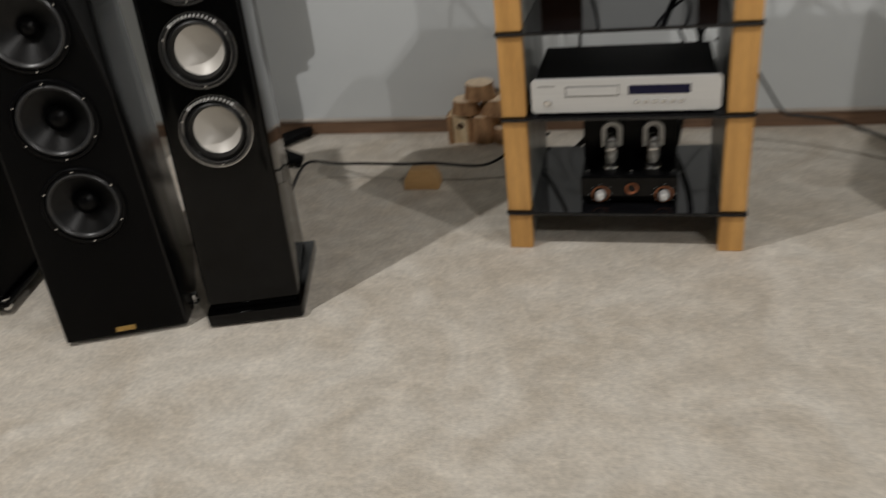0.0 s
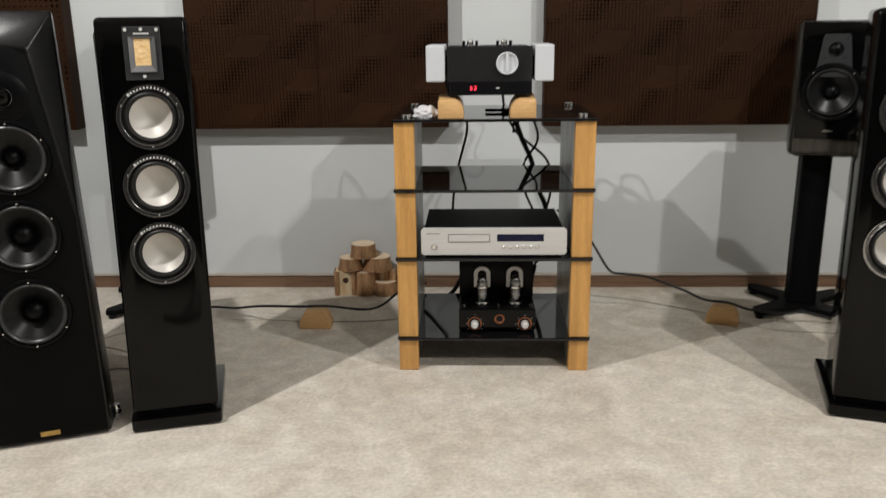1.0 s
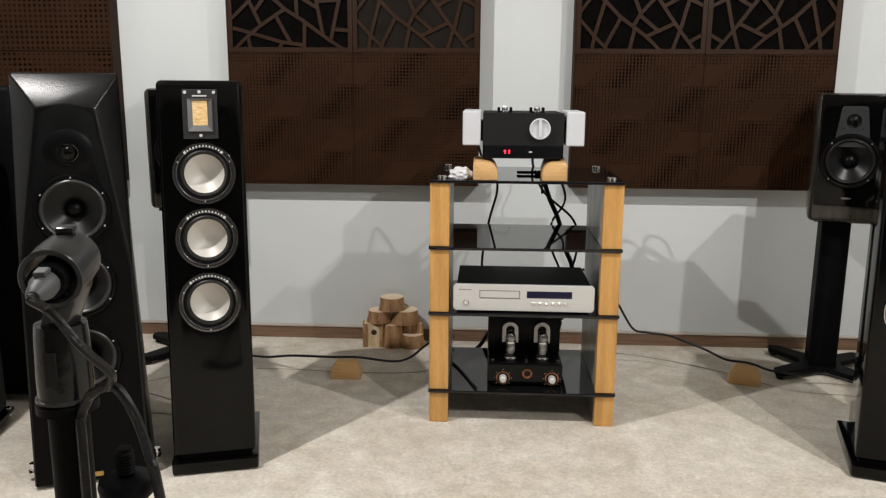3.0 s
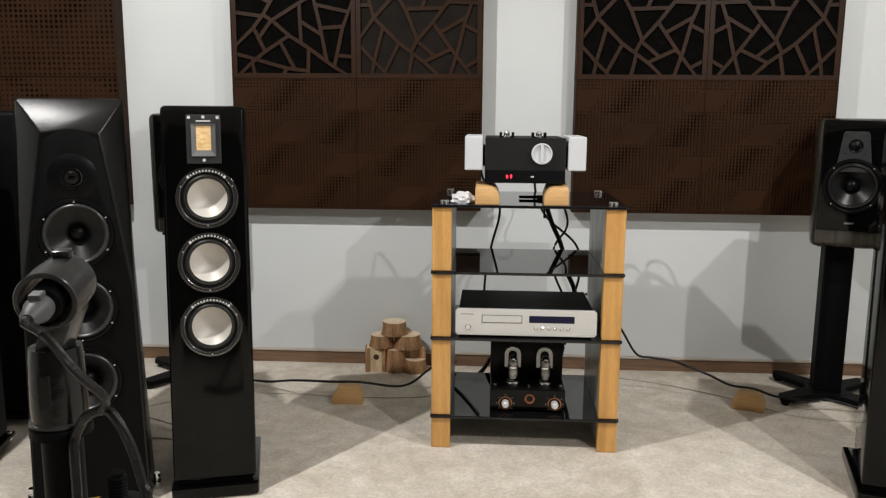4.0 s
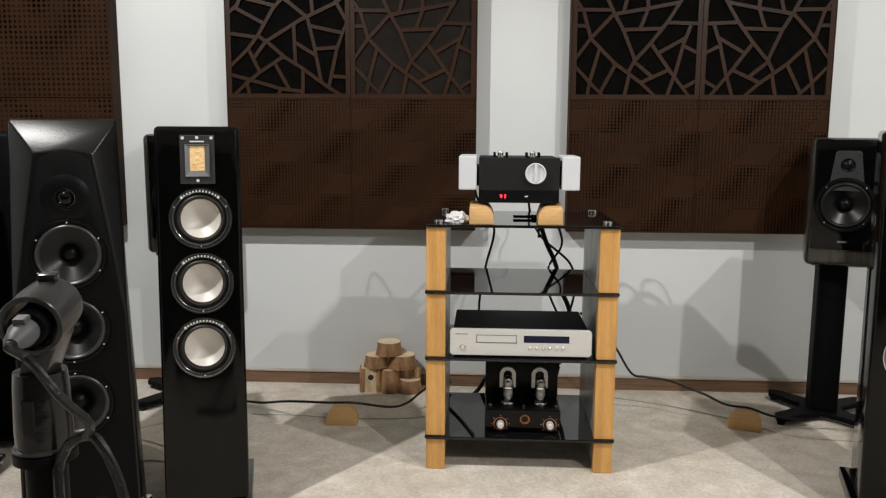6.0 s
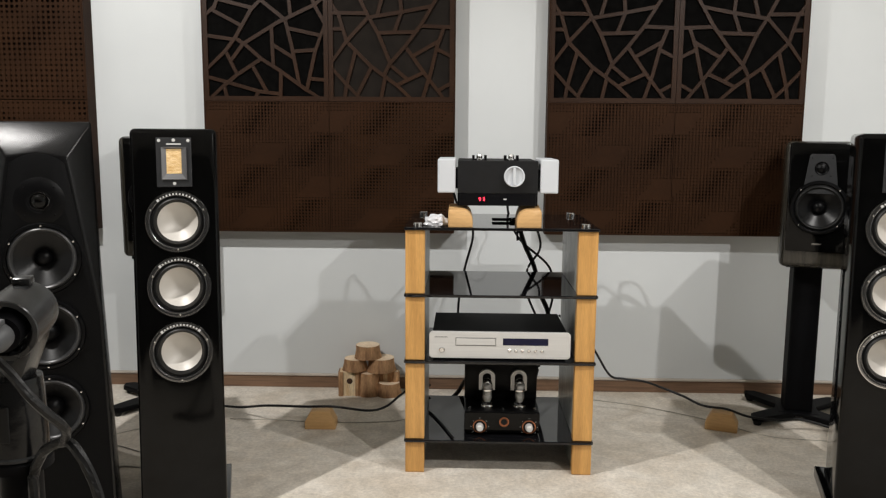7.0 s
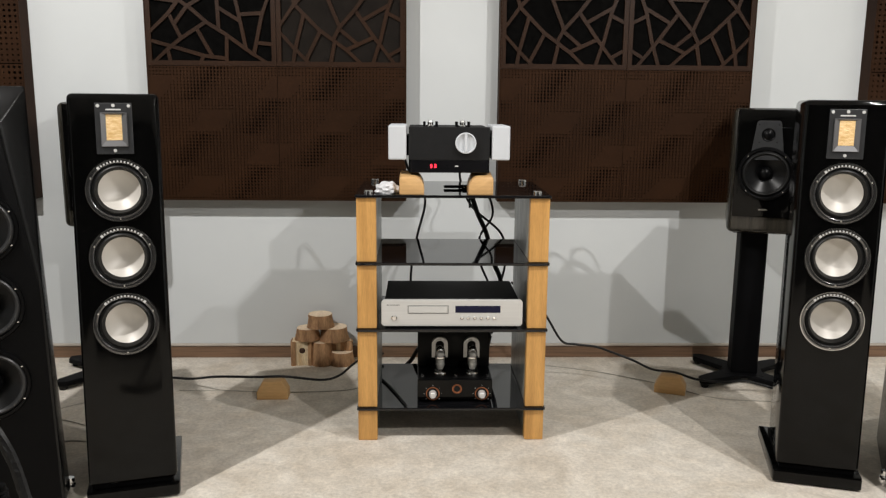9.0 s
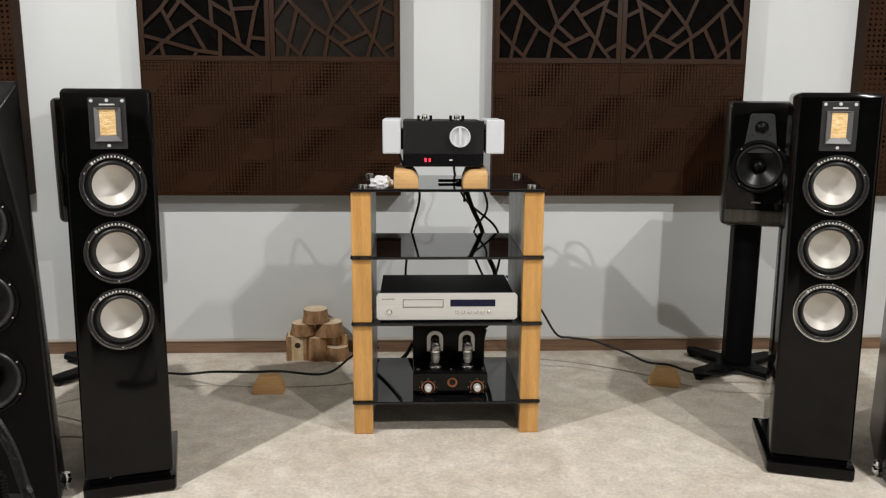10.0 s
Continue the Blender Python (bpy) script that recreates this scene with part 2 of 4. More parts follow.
def tube(pts, r, seg=8, steps=8, twist=0.0):
    """A round cable along a smooth line; twist gives a braided outline."""
    line = smooth_line(pts, steps)
    b = bmesh.new()
    up = Vector((0.31, 0.22, 0.92))
    rings = []
    for i, p in enumerate(line):
        d = (line[min(i + 1, len(line) - 1)] - line[max(i - 1, 0)]).normalized()
        s = d.cross(up).normalized()
        u = s.cross(d)
        rr = r * (1 + twist * (1 if i % 2 else -1))
        rings.append([b.verts.new(p + (s * math.cos(a) + u * math.sin(a)) * rr) for a in (2 * math.pi * k / seg for k in range(seg))])
    for a, c in zip(rings, rings[1:]):
        for k in range(seg):
            b.faces.new((a[k], a[(k + 1) % seg], c[(k + 1) % seg], c[k]))
    b.faces.new(rings[0][::-1])
    b.faces.new(rings[-1])
    bmesh.ops.recalc_face_normals(b, faces=b.faces)
    return b


def cut(ob, tools):
    """Takes the solids of tools out of a mesh object."""
    for b in tools:
        me = bpy.data.meshes.new("cutter")
        b.to_mesh(me)
        b.free()
        t = new("cutter", me)
        bpy.context.view_layer.update()
        t.matrix_world = ob.matrix_world
        mod = ob.modifiers.new("hole", "BOOLEAN")
        mod.object, mod.operation, mod.solver = t, "DIFFERENCE", "EXACT"
        bpy.context.view_layer.update()
        deps = bpy.context.evaluated_depsgraph_get()
        done = bpy.data.meshes.new_from_object(ob.evaluated_get(deps))
        ob.modifiers.clear()
        ob.data = done
        bpy.data.objects.remove(t)
    ob.data.shade_smooth()
    ob.data.set_sharp_from_angle(angle=radians(30))


def bore(x, z, r, depth=0.05, m=None):
    b = lathe([(0.0, -0.03), (r, -0.03), (r, depth), (0.0, depth)], x=x, z=z, seg=40)
    return place(b, m) if m is not None else b


# ---- room ----
WY = 0.875                      # face of the front wall
X0, X1, YB = -3.5, 3.5, -4.8
tagged(part("floor", box(X0 - 0.2, X1 + 0.2, YB - 0.2, WY + 0.2, -0.15, 0.0), CARPET), "mottled beige short-pile carpet", "floor", kind="structure")
tagged(part("ceiling", box(X0 - 0.2, X1 + 0.2, YB - 0.2, WY + 0.2, CEIL, CEIL + 0.15), CEILING), "plain off-white ceiling", "ceiling", kind="structure")
tagged(part("wall_north", box(X0 - 0.2, X1 + 0.2, WY, WY + 0.2, 0.0, CEIL), WALL), "plain white painted wall behind the rack", "wall", kind="structure")
tagged(part("wall_south", box(X0 - 0.2, X1 + 0.2, YB - 0.2, YB, 0.0, CEIL), DIM), "plain unseen rear wall, near-black for the dim room end", "wall", kind="structure")
tagged(part("wall_west", box(X0 - 0.2, X0, YB, WY, 0.0, CEIL), WALL), "plain white side wall", "wall", kind="structure")
tagged(part("wall_east", box(X1, X1 + 0.2, YB, WY, 0.0, CEIL), WALL), "plain white side wall", "wall", kind="structure")
sk = part("baseboard", box(X0, X1, WY - 0.014, WY, 0.0, 0.050, 0.002), SKIRT)
tagged(sk, "brown wooden skirting board with a pale lip", "baseboard", kind="structure")
part("lip", box(X0, X1, WY - 0.020, WY, 0.052, 0.060, 0.002), SKIRT_LIP, sk, "pale upper lip")

# ---- acoustic panels ----
BW = 0.503                      # board width
Z_LOW, Z_MID, Z_TOP = 0.686, 1.212, 1.735
PY = 0.800                      # front of the boards


def perforated(width, height, nx, ny, radius, depth=0.006):
    """A thin board with round holes; radius(u, v) gives each hole's size, 0 for none."""
    verts, faces = [], []
    cw, ch = width / nx, height / ny
    ring = [(1, 0), (1, 1), (0, 1), (-1, 1), (-1, 0), (-1, -1), (0, -1), (1, -1)]
    for i in range(nx):
        for j in range(ny):
            cx, cz = (i + 0.5) * cw, (j + 0.5) * ch
            r = radius((i + 0.5) / nx, (j + 0.5) / ny)
            n = len(verts)
            if r <= 0:
                verts += [(cx - cw / 2, 0, cz - ch / 2), (cx + cw / 2, 0, cz - ch / 2), (cx + cw / 2, 0, cz + ch / 2), (cx - cw / 2, 0, cz + ch / 2)]
                faces.append((n, n + 1, n + 2, n + 3))
                continue
            for a, b in ring:
                verts.append((cx + a * cw / 2, 0, cz + b * ch / 2))
            for y in (0, depth):
                for k in range(8):
                    t = math.pi * k / 4
                    verts.append((cx + r * math.cos(t), y, cz + r * math.sin(t)))
            for k in range(8):
                m = (k + 1) % 8
                faces.append((n + m, n + k, n + 8 + k, n + 8 + m))
                faces.append((n + 8 + m, n + 8 + k, n + 16 + k, n + 16 + m))
    me = bpy.data.meshes.new("perforated_board")
    me.from_pydata(verts, [], faces)
    me.materials.append(PANEL)
    return me


def holes_low(u, v):
    k = math.floor(v * 4)
    s = (u + 0.45 * k - 0.22 * (v * 4 - k)) % 1.0
    if 0.16 < s < 0.42 and 0.06 < (v * 4) % 1 < 0.74:
        return 0.0
    return 0.0029 + 0.0024 * max(0, 1 - abs(s - 0.66) / 0.16)


def holes_wide(u, v):
    far = math.hypot(u - 0.42, (v - 0.72) * 1.05)
    ring = 0.5 + 0.5 * math.cos(19 * far)
    return 0.0040 + 0.0040 * ring * max(0.25, 1 - 0.9 * far)


def holes_plain(u, v):
    return 0.0036 + (0.0026 if (u * 1.3 + v * 2.0) % 1 < 0.25 else 0)


LOW = perforated(BW - 0.002, Z_MID - Z_LOW - 0.002, 38, 40, holes_low)
WIDE = perforated(BW - 0.002, Z_TOP - Z_MID - 0.002, 24, 25, holes_wide)
WIDE_LOW = perforated(BW - 0.002, Z_MID - Z_LOW - 0.002, 24, 25, holes_plain)


def joined(lines, width=655, height=681):
    """Runs each strip's ends on, or back, to the strip or the frame that they meet."""
    segs = [(Vector(a), Vector(c)) for line in lines for a, c in zip(line, line[1:])]
    rim = [Vector(c) for c in ((8, 8), (width - 8, 8), (width - 8, height - 8), (8, height - 8))]
    segs += list(zip(rim, rim[1:] + rim[:1]))

    def meet(p, before):
        p, before = Vector(p), Vector(before)
        d = (p - before).normalized()
        best, gap = None, 200.0 if p.y > 480 else 75.0
        for a, c in segs:
            if (p == a and before == c) or (p == c and before == a):
                continue
            e = c - a
            den = d.x * e.y - d.y * e.x
            if abs(den) < 1e-6:
                continue
            w = a - p
            t = (w.x * e.y - w.y * e.x) / den
            u = (w.x * d.y - w.y * d.x) / den
            if -0.02 <= u <= 1.02 and t > -26 and abs(t) < gap:
                best, gap = p + d * t, abs(t)
        return tuple(best) if best is not None else tuple(p)
    return [[meet(line[0], line[1])] + line[1:-1] + [meet(line[-1], line[-2])] for line in lines]


def bars(lines, width, flip):
    """A lattice of flat strips: lines run through points of a board 655 units wide, mirrored if flip."""
    k = BW / 655
    b = bmesh.new()
    n = 0
    for line in joined(lines):
        for i, ((ax, ay), (bx, by)) in enumerate(zip(line, line[1:])):
            p, q = Vector((ax * k, ay * k)), Vector((bx * k, by * k))
            d = (q - p).normalized()
            s = Vector((-d.y, d.x)) * width / 2
            p, q = p - d * width * (0.44 if i else 0.1), q + d * width * (0.44 if i < len(line) - 2 else 0.1)
            n += 1
            y0, y1 = n * 0.00004, 0.009
            pts = [p + s, p - s, q - s, q + s]
            if flip:
                pts = [Vector((BW - c.x, c.y)) for c in pts]
            pts = [Vector((min(max(c.x, 0.004), BW - 0.004), min(max(c.y, 0.004), Z_TOP - Z_MID - 0.004))) for c in pts]
            lo = [b.verts.new((c.x, y0, c.y)) for c in pts]
            hi = [b.verts.new((c.x, y1, c.y)) for c in pts]
            b.faces.new(lo)
            b.faces.new(hi[::-1])
            for c in range(4):
                b.faces.new((lo[c], hi[c], hi[(c + 1) % 4], lo[(c + 1) % 4]))
    bmesh.ops.recalc_face_normals(b, faces=b.faces)
    return b


# two designs of broken-glass lattice, from the seam (0) outwards and from the lower rail (0) upwards
FAN = [
    [(70, 560), (175, 390), (255, 285), (335, 195), (370, 130)], [(650, 450), (460, 448)],
    [(500, 540), (445, 430), (395, 345), (330, 190)], [(440, 428), (275, 455), (105, 487)],
    [(375, 530), (400, 438)], [(285, 560), (275, 455), (310, 362)], [(395, 350), (220, 355)], [(175, 386), (25, 380)],
    [(455, 420), (560, 308), (650, 190)], [(650, 510), (600, 440), (560, 306), (435, 182), (300, 85), (215, 5)],
]
FAN_B = [
    [(650, 370), (605, 370)], [(515, 255), (560, 90), (575, 0)], [(430, 180), (495, 55)], [(650, 180), (560, 85), (480, 5)],
    [(360, 122), (385, 0)], [(300, 85), (160, 150)], [(330, 185), (250, 120)], [(253, 280), (155, 145), (45, 5)],
    [(205, 240), (90, 305)], [(55, 380), (90, 285), (125, 140), (170, 0)], [(75, 262), (30, 240)], [(85, 58), (28, 90)],
]
SHARD = [
    [(5, 430), (65, 480), (85, 530)], [(105, 512), (255, 475)], [(55, 462), (195, 388)],
    [(330, 540), (255, 465), (170, 325), (115, 255), (10, 160)], [(10, 335), (135, 318)], [(305, 515), (425, 420)],
    [(425, 420), (210, 292), (145, 208)], [(452, 530), (460, 430)], [(435, 420), (585, 490), (640, 530)],
]
SHARD_B = [
    [(570, 530), (585, 488), (635, 400)], [(432, 415), (462, 290), (498, 100)], [(455, 370), (620, 335)], [(475, 255), (595, 263)],
    [(640, 390), (585, 255), (540, 60)], [(155, 330), (225, 285), (305, 215), (395, 160), (535, 60), (620, 5)],
    [(360, 355), (365, 200)], [(370, 285), (460, 230)], [(115, 260), (175, 135)], [(300, 215), (175, 135), (105, 80), (35, 15)],
    [(10, 125), (125, 95), (285, 50), (415, 35)], [(265, 165), (325, 55)], [(405, 145), (400, 5)], [(105, 75), (120, 5)],
    [(285, 48), (262, 5)], [(570, 115), (635, 110)],
]


def lattice_board(parent, x, design, flip, felt):
    """x: the board's lower corner."""
    fr = 0.019
    b = bmesh.new()
    h = Z_TOP - Z_MID
    for x0, x1, z0, z1 in ((0.001, fr, 0, h), (BW - fr, BW - 0.001, 0, h), (fr, BW - fr, 0, fr), (fr, BW - fr, h - fr, h)):
        box(x0, x1, -0.0008, 0.009, z0, z1, bm=b)
    f = part("lattice_frame", b, LATTICE, parent)
    f.location = (x, PY, Z_MID)
    g = part("lattice", bars(design, 0.0142, flip), LATTICE, f, "broken-glass lattice of brown strips")
    back = part("backing", box(0.002, BW - 0.002, 0.0092, 0.014, 0.002, h - 0.002), felt, f, "dark felt backing")
    return f


def acoustic_panel(x, upper, label):
    p = thing("acoustic_panel", label, "acoustic panel", pose(x, 0, 0), "wall panels")
    part("body", box(0, 2 * BW, PY + 0.018, WY - 0.001, Z_LOW, Z_TOP, 0.002), PANEL_BACK, p, "black panel core")
    b = bmesh.new()
    for x0, x1, z0, z1 in ((-0.004, 0.0, Z_LOW, Z_TOP), (2 * BW, 2 * BW + 0.004, Z_LOW, Z_TOP), (-0.004, 2 * BW + 0.004, Z_LOW - 0.004, Z_LOW)):
        box(x0, x1, PY - 0.001, WY - 0.002, z0, z1, bm=b)
    part("edging", b, PANEL, p, "dark brown edge strip")
    for k in range(2):
        o = new("perforated_board", LOW if upper else WIDE_LOW)
        o.parent, o.location = p, (k * BW + 0.001, PY, Z_LOW)
        if upper:
            design, flip, felt = upper[k]
            lattice_board(p, k * BW, design, flip, felt)
        else:
            o = new("perforated_board", WIDE)
            o.parent, o.location = p, (k * BW + 0.001, PY, Z_MID + 0.002)
    return p


fan, shard = FAN + FAN_B, SHARD + SHARD_B
acoustic_panel(-1.168, [(shard, False, PANEL_BACK), (fan, True, PANEL_GREY)], "dark brown panel, perforated below, lattice above, one backing greyish")
acoustic_panel(0.216, [(fan, True, PANEL_BACK), (fan, False, PANEL_BACK)], "dark brown panel, perforated below, mirrored lattice above black felt")
acoustic_panel(-1.650 - 2 * BW, None, "dark brown panel perforated with large round holes")
acoustic_panel(1.708, None, "dark brown panel perforated with large round holes")

# ---- loudspeakers ----


def driver(parent, x, z, r, cone_mat, cone_r, y=0.0, dome=0.0, depth=0.03, ring_mat=None, screws=3, print_bars=0, name="woofer", edge=None, recess=0.0):
    """A cone driver in a front that faces -y: ring, rubber surround, cone, dust cap and screws."""
    ring = part(name, lathe([(r, y), (r, y - 0.004), (r - 0.003, y - 0.008), (r - 0.010, y - 0.009), (cone_r + 0.016, y - 0.007), (cone_r + 0.013, y - 0.002)], x=x, z=z, seg=56),
                ring_mat or DARK_CHROME, parent, smooth=True)
    part("surround", lathe([(cone_r + 0.0135, y - 0.001), (cone_r + 0.011, y - 0.006), (cone_r + 0.006, y - 0.009), (cone_r + 0.001, y - 0.006 + recess), (cone_r - 0.001, y - 0.001 + recess)], x=x, z=z, seg=56), edge or RUBBER, ring, "grey rubber surround" if edge else "black rubber surround", True)
    prof = [(cone_r, y - 0.002 + recess)]
    inner = dome if dome else 0.0
    for k in range(1, 11):
        t = k / 10
        prof.append((cone_r + (inner - cone_r) * t, y - 0.002 + recess + (depth * t if dome else depth * (1 - (1 - t) ** 2))))
    if not dome:
        prof[-1] = (0.0, prof[-1][1])
    part("cone", lathe(prof, x=x, z=z, seg=56), cone_mat, ring, "", True)
    if dome:
        yc = y - 0.002 + depth
        part("dust_cap", lathe([(dome, yc)] + [(dome * math.cos(a), yc - dome * 0.9 * math.sin(a)) for a in (0.3, 0.6, 0.9, 1.2)] + [(0, yc - dome * 0.9)], x=x, z=z, seg=32), SATIN, ring, "glossy black dust cap", True)
    rs = r - 0.0085
    if print_bars:
        part("trim_ring", lathe([(r + 0.0006, y - 0.001), (r + 0.001, y - 0.005), (r - 0.001, y - 0.0085), (r - 0.003, y - 0.0085)], x=x, z=z, seg=56), CHROME, ring, "thin chrome trim", True)
        part("inner_trim", lathe([(cone_r + 0.0185, y - 0.0076), (cone_r + 0.0165, y - 0.0095), (cone_r + 0.0145, y - 0.0070)], x=x, z=z, seg=56), DARK_CHROME, ring, "", True)
    for k in range(screws):
        a = {3: (25, 155, 270), 4: (45, 135, 225, 315), 6: (30, 90, 150, 210, 270, 330)}[screws][k]
        a = radians(a)
        part("screw", lathe([(0.0028, y - 0.008), (0.0026, y - 0.0105), (0.0, y - 0.0112)], x=x + rs * math.cos(a), z=z + rs * math.sin(a), seg=10), CHROME, ring, "chrome screw")
    for k in range(print_bars):
        a = radians(50 + 80 * k / (print_bars - 1))
        bar = box(-0.0019, 0.0019, -0.0006, 0.0006, -0.0024, 0.0024) if 0 < k < print_bars - 1 else box(-0.0034, 0.0034, -0.0006, 0.0006, -0.0034, 0.0034)
        place(bar, Matrix.Translation((x + rs * math.cos(a), y - 0.0093, z + rs * math.sin(a))) @ pose(0, 0, 0, 0, 90 - math.degrees(a), 0))
        part("mark", bar, MARK, ring, "small pale printed mark")
    return ring


def slim_tower(m, label, lean_back, half_width):
    """Slender gloss black tower, front leaning back, on a plinth."""
    t = thing("floorstanding_speaker", label, "loudspeaker", m, "slim towers")
    H, LEAN, W, D = 1.094, lean_back, half_width, 0.29
    b = bmesh.new()
    ys = LEAN
    out = []
    for z, f in ((0.05, 0.0), (H, 1.0)):
        w = W
        f0 = 0.018 + ys * f
        out.append([(-w, f0, z), (w, f0, z), (w * 0.87, f0 + D * (1 - 0.12 * f), z), (-w * 0.87, f0 + D * (1 - 0.12 * f), z)])
    vs = [[b.verts.new(p) for p in ring] for ring in out]
    b.faces.new(vs[0][::-1])
    b.faces.new(vs[1])
    for i in range(4):
        b.faces.new((vs[0][i], vs[0][(i + 1) % 4], vs[1][(i + 1) % 4], vs[1][i]))
    bmesh.ops.recalc_face_normals(b, faces=b.faces)
    bmesh.ops.bevel(b, geom=b.edges[:], offset=0.014, segments=4, affect="EDGES", profile=0.5)
    cab = part("cabinet", b, GLOSS, t, "gloss black cabinet", True)
    plinth = part("plinth", prism([(-0.117, 0.004), (0.117, 0.004), (0.120, 0.02), (0.124, 0.34), (-0.124, 0.34), (-0.120, 0.02)], 0.034, "z", 0.006, 0.004), GLOSS, t, "gloss black plinth", True)
    part("plinth_neck", box(-0.100, 0.100, 0.03, 0.30, 0.040, 0.052), MATTE, t, "matt black gap above the plinth")
    for sx in (-1, 1):
        for y in (0.03, 0.31):
            part("foot", lathe([(0.011, 0.008), (0.012, 0.003), (0.006, 0.0), (0.0, 0.0)], "z", 12, sx * 0.10, y, 0.0), CHROME, t, "small metal foot")
    # the front's own frame: a plane leaning back
    tilt = math.atan2(ys, H - 0.05)
    lean = Matrix.Translation((0, 0.018, 0.05)) @ Matrix.Rotation(-tilt, 4, "X")
    L = math.hypot(ys, H - 0.05)

    def up(z):
        return (z - 0.05) * L / (H - 0.05)
    made = []
    pl = part("tweeter_plate", box(-0.046, 0.046, -0.004, 0.002, up(1.003) - 0.067, up(1.003) + 0.067, 0.0015), PLATE, t, "graphite ribbon tweeter plate")
    made.append(pl)
    zc = up(1.003)
    b = bmesh.new()
    o = [(-0.033, zc - 0.048), (0.033, zc - 0.048), (0.033, zc + 0.041), (-0.033, zc + 0.041)]
    i = [(-0.0195, zc - 0.031), (0.0195, zc - 0.031), (0.0195, zc + 0.036), (-0.0195, zc + 0.036)]
    vo = [b.verts.new((x, -0.0045, z)) for x, z in o]
    vi = [b.verts.new((x, -0.0045, z)) for x, z in i]
    vf = [b.verts.new((x * 1.0, -0.0085, z)) for x, z in o]
    vg = [b.verts.new((x * 0.96, -0.0100, zc + (z - zc) * 0.97)) for x, z in o]
    for a, c in ((vo, vf), (vf, vg), (vg, vi)):
        for k in range(4):
            b.faces.new((a[k], a[(k + 1) % 4], c[(k + 1) % 4], c[k]))
    bmesh.ops.recalc_face_normals(b, faces=b.faces)
    part("bezel", b, BEZEL, pl, "grey bevelled bezel")
    part("ribbon", box(-0.0195, 0.0195, -0.0052, -0.0042, zc - 0.031, zc + 0.036), GOLD, pl, "gold ribbon foil")
    for x, z in ((-0.038, 0.059), (0.038, 0.059), (0.0, -0.058), (0.0, 0.060)):
        part("screw", lathe([(0.0046, -0.004), (0.0042, -0.0058), (0.0, -0.0062)], x=x, z=zc + z, seg=12), MARK, pl, "pale metal screw")
    part("mark", box(-0.019, 0.019, -0.0046, -0.0040, zc + 0.0475, zc + 0.0512), MARK, pl, "pale printed line")
    for z in (0.842, 0.664, 0.486):
        made.append(driver(t, 0.004, up(z), 0.084, CONE_WHITE, 0.0545, depth=0.026, print_bars=13, recess=0.009))
    for o in made:
        o.matrix_basis = lean @ o.matrix_basis
    cut(cab, [bore(0.004, up(z), 0.0715, m=lean) for z in (0.842, 0.664, 0.486)])
    return t


TOWER = "gloss black slim tower speaker, three white cones, gold ribbon tweeter"
slim_tower(pose(-0.876, -0.402, 0, 0, 0, 16), TOWER, 0.118, 0.1145)
slim_tower(pose(1.034, -0.342, 0, 0, 0, -17), TOWER, 0.048, 0.110)


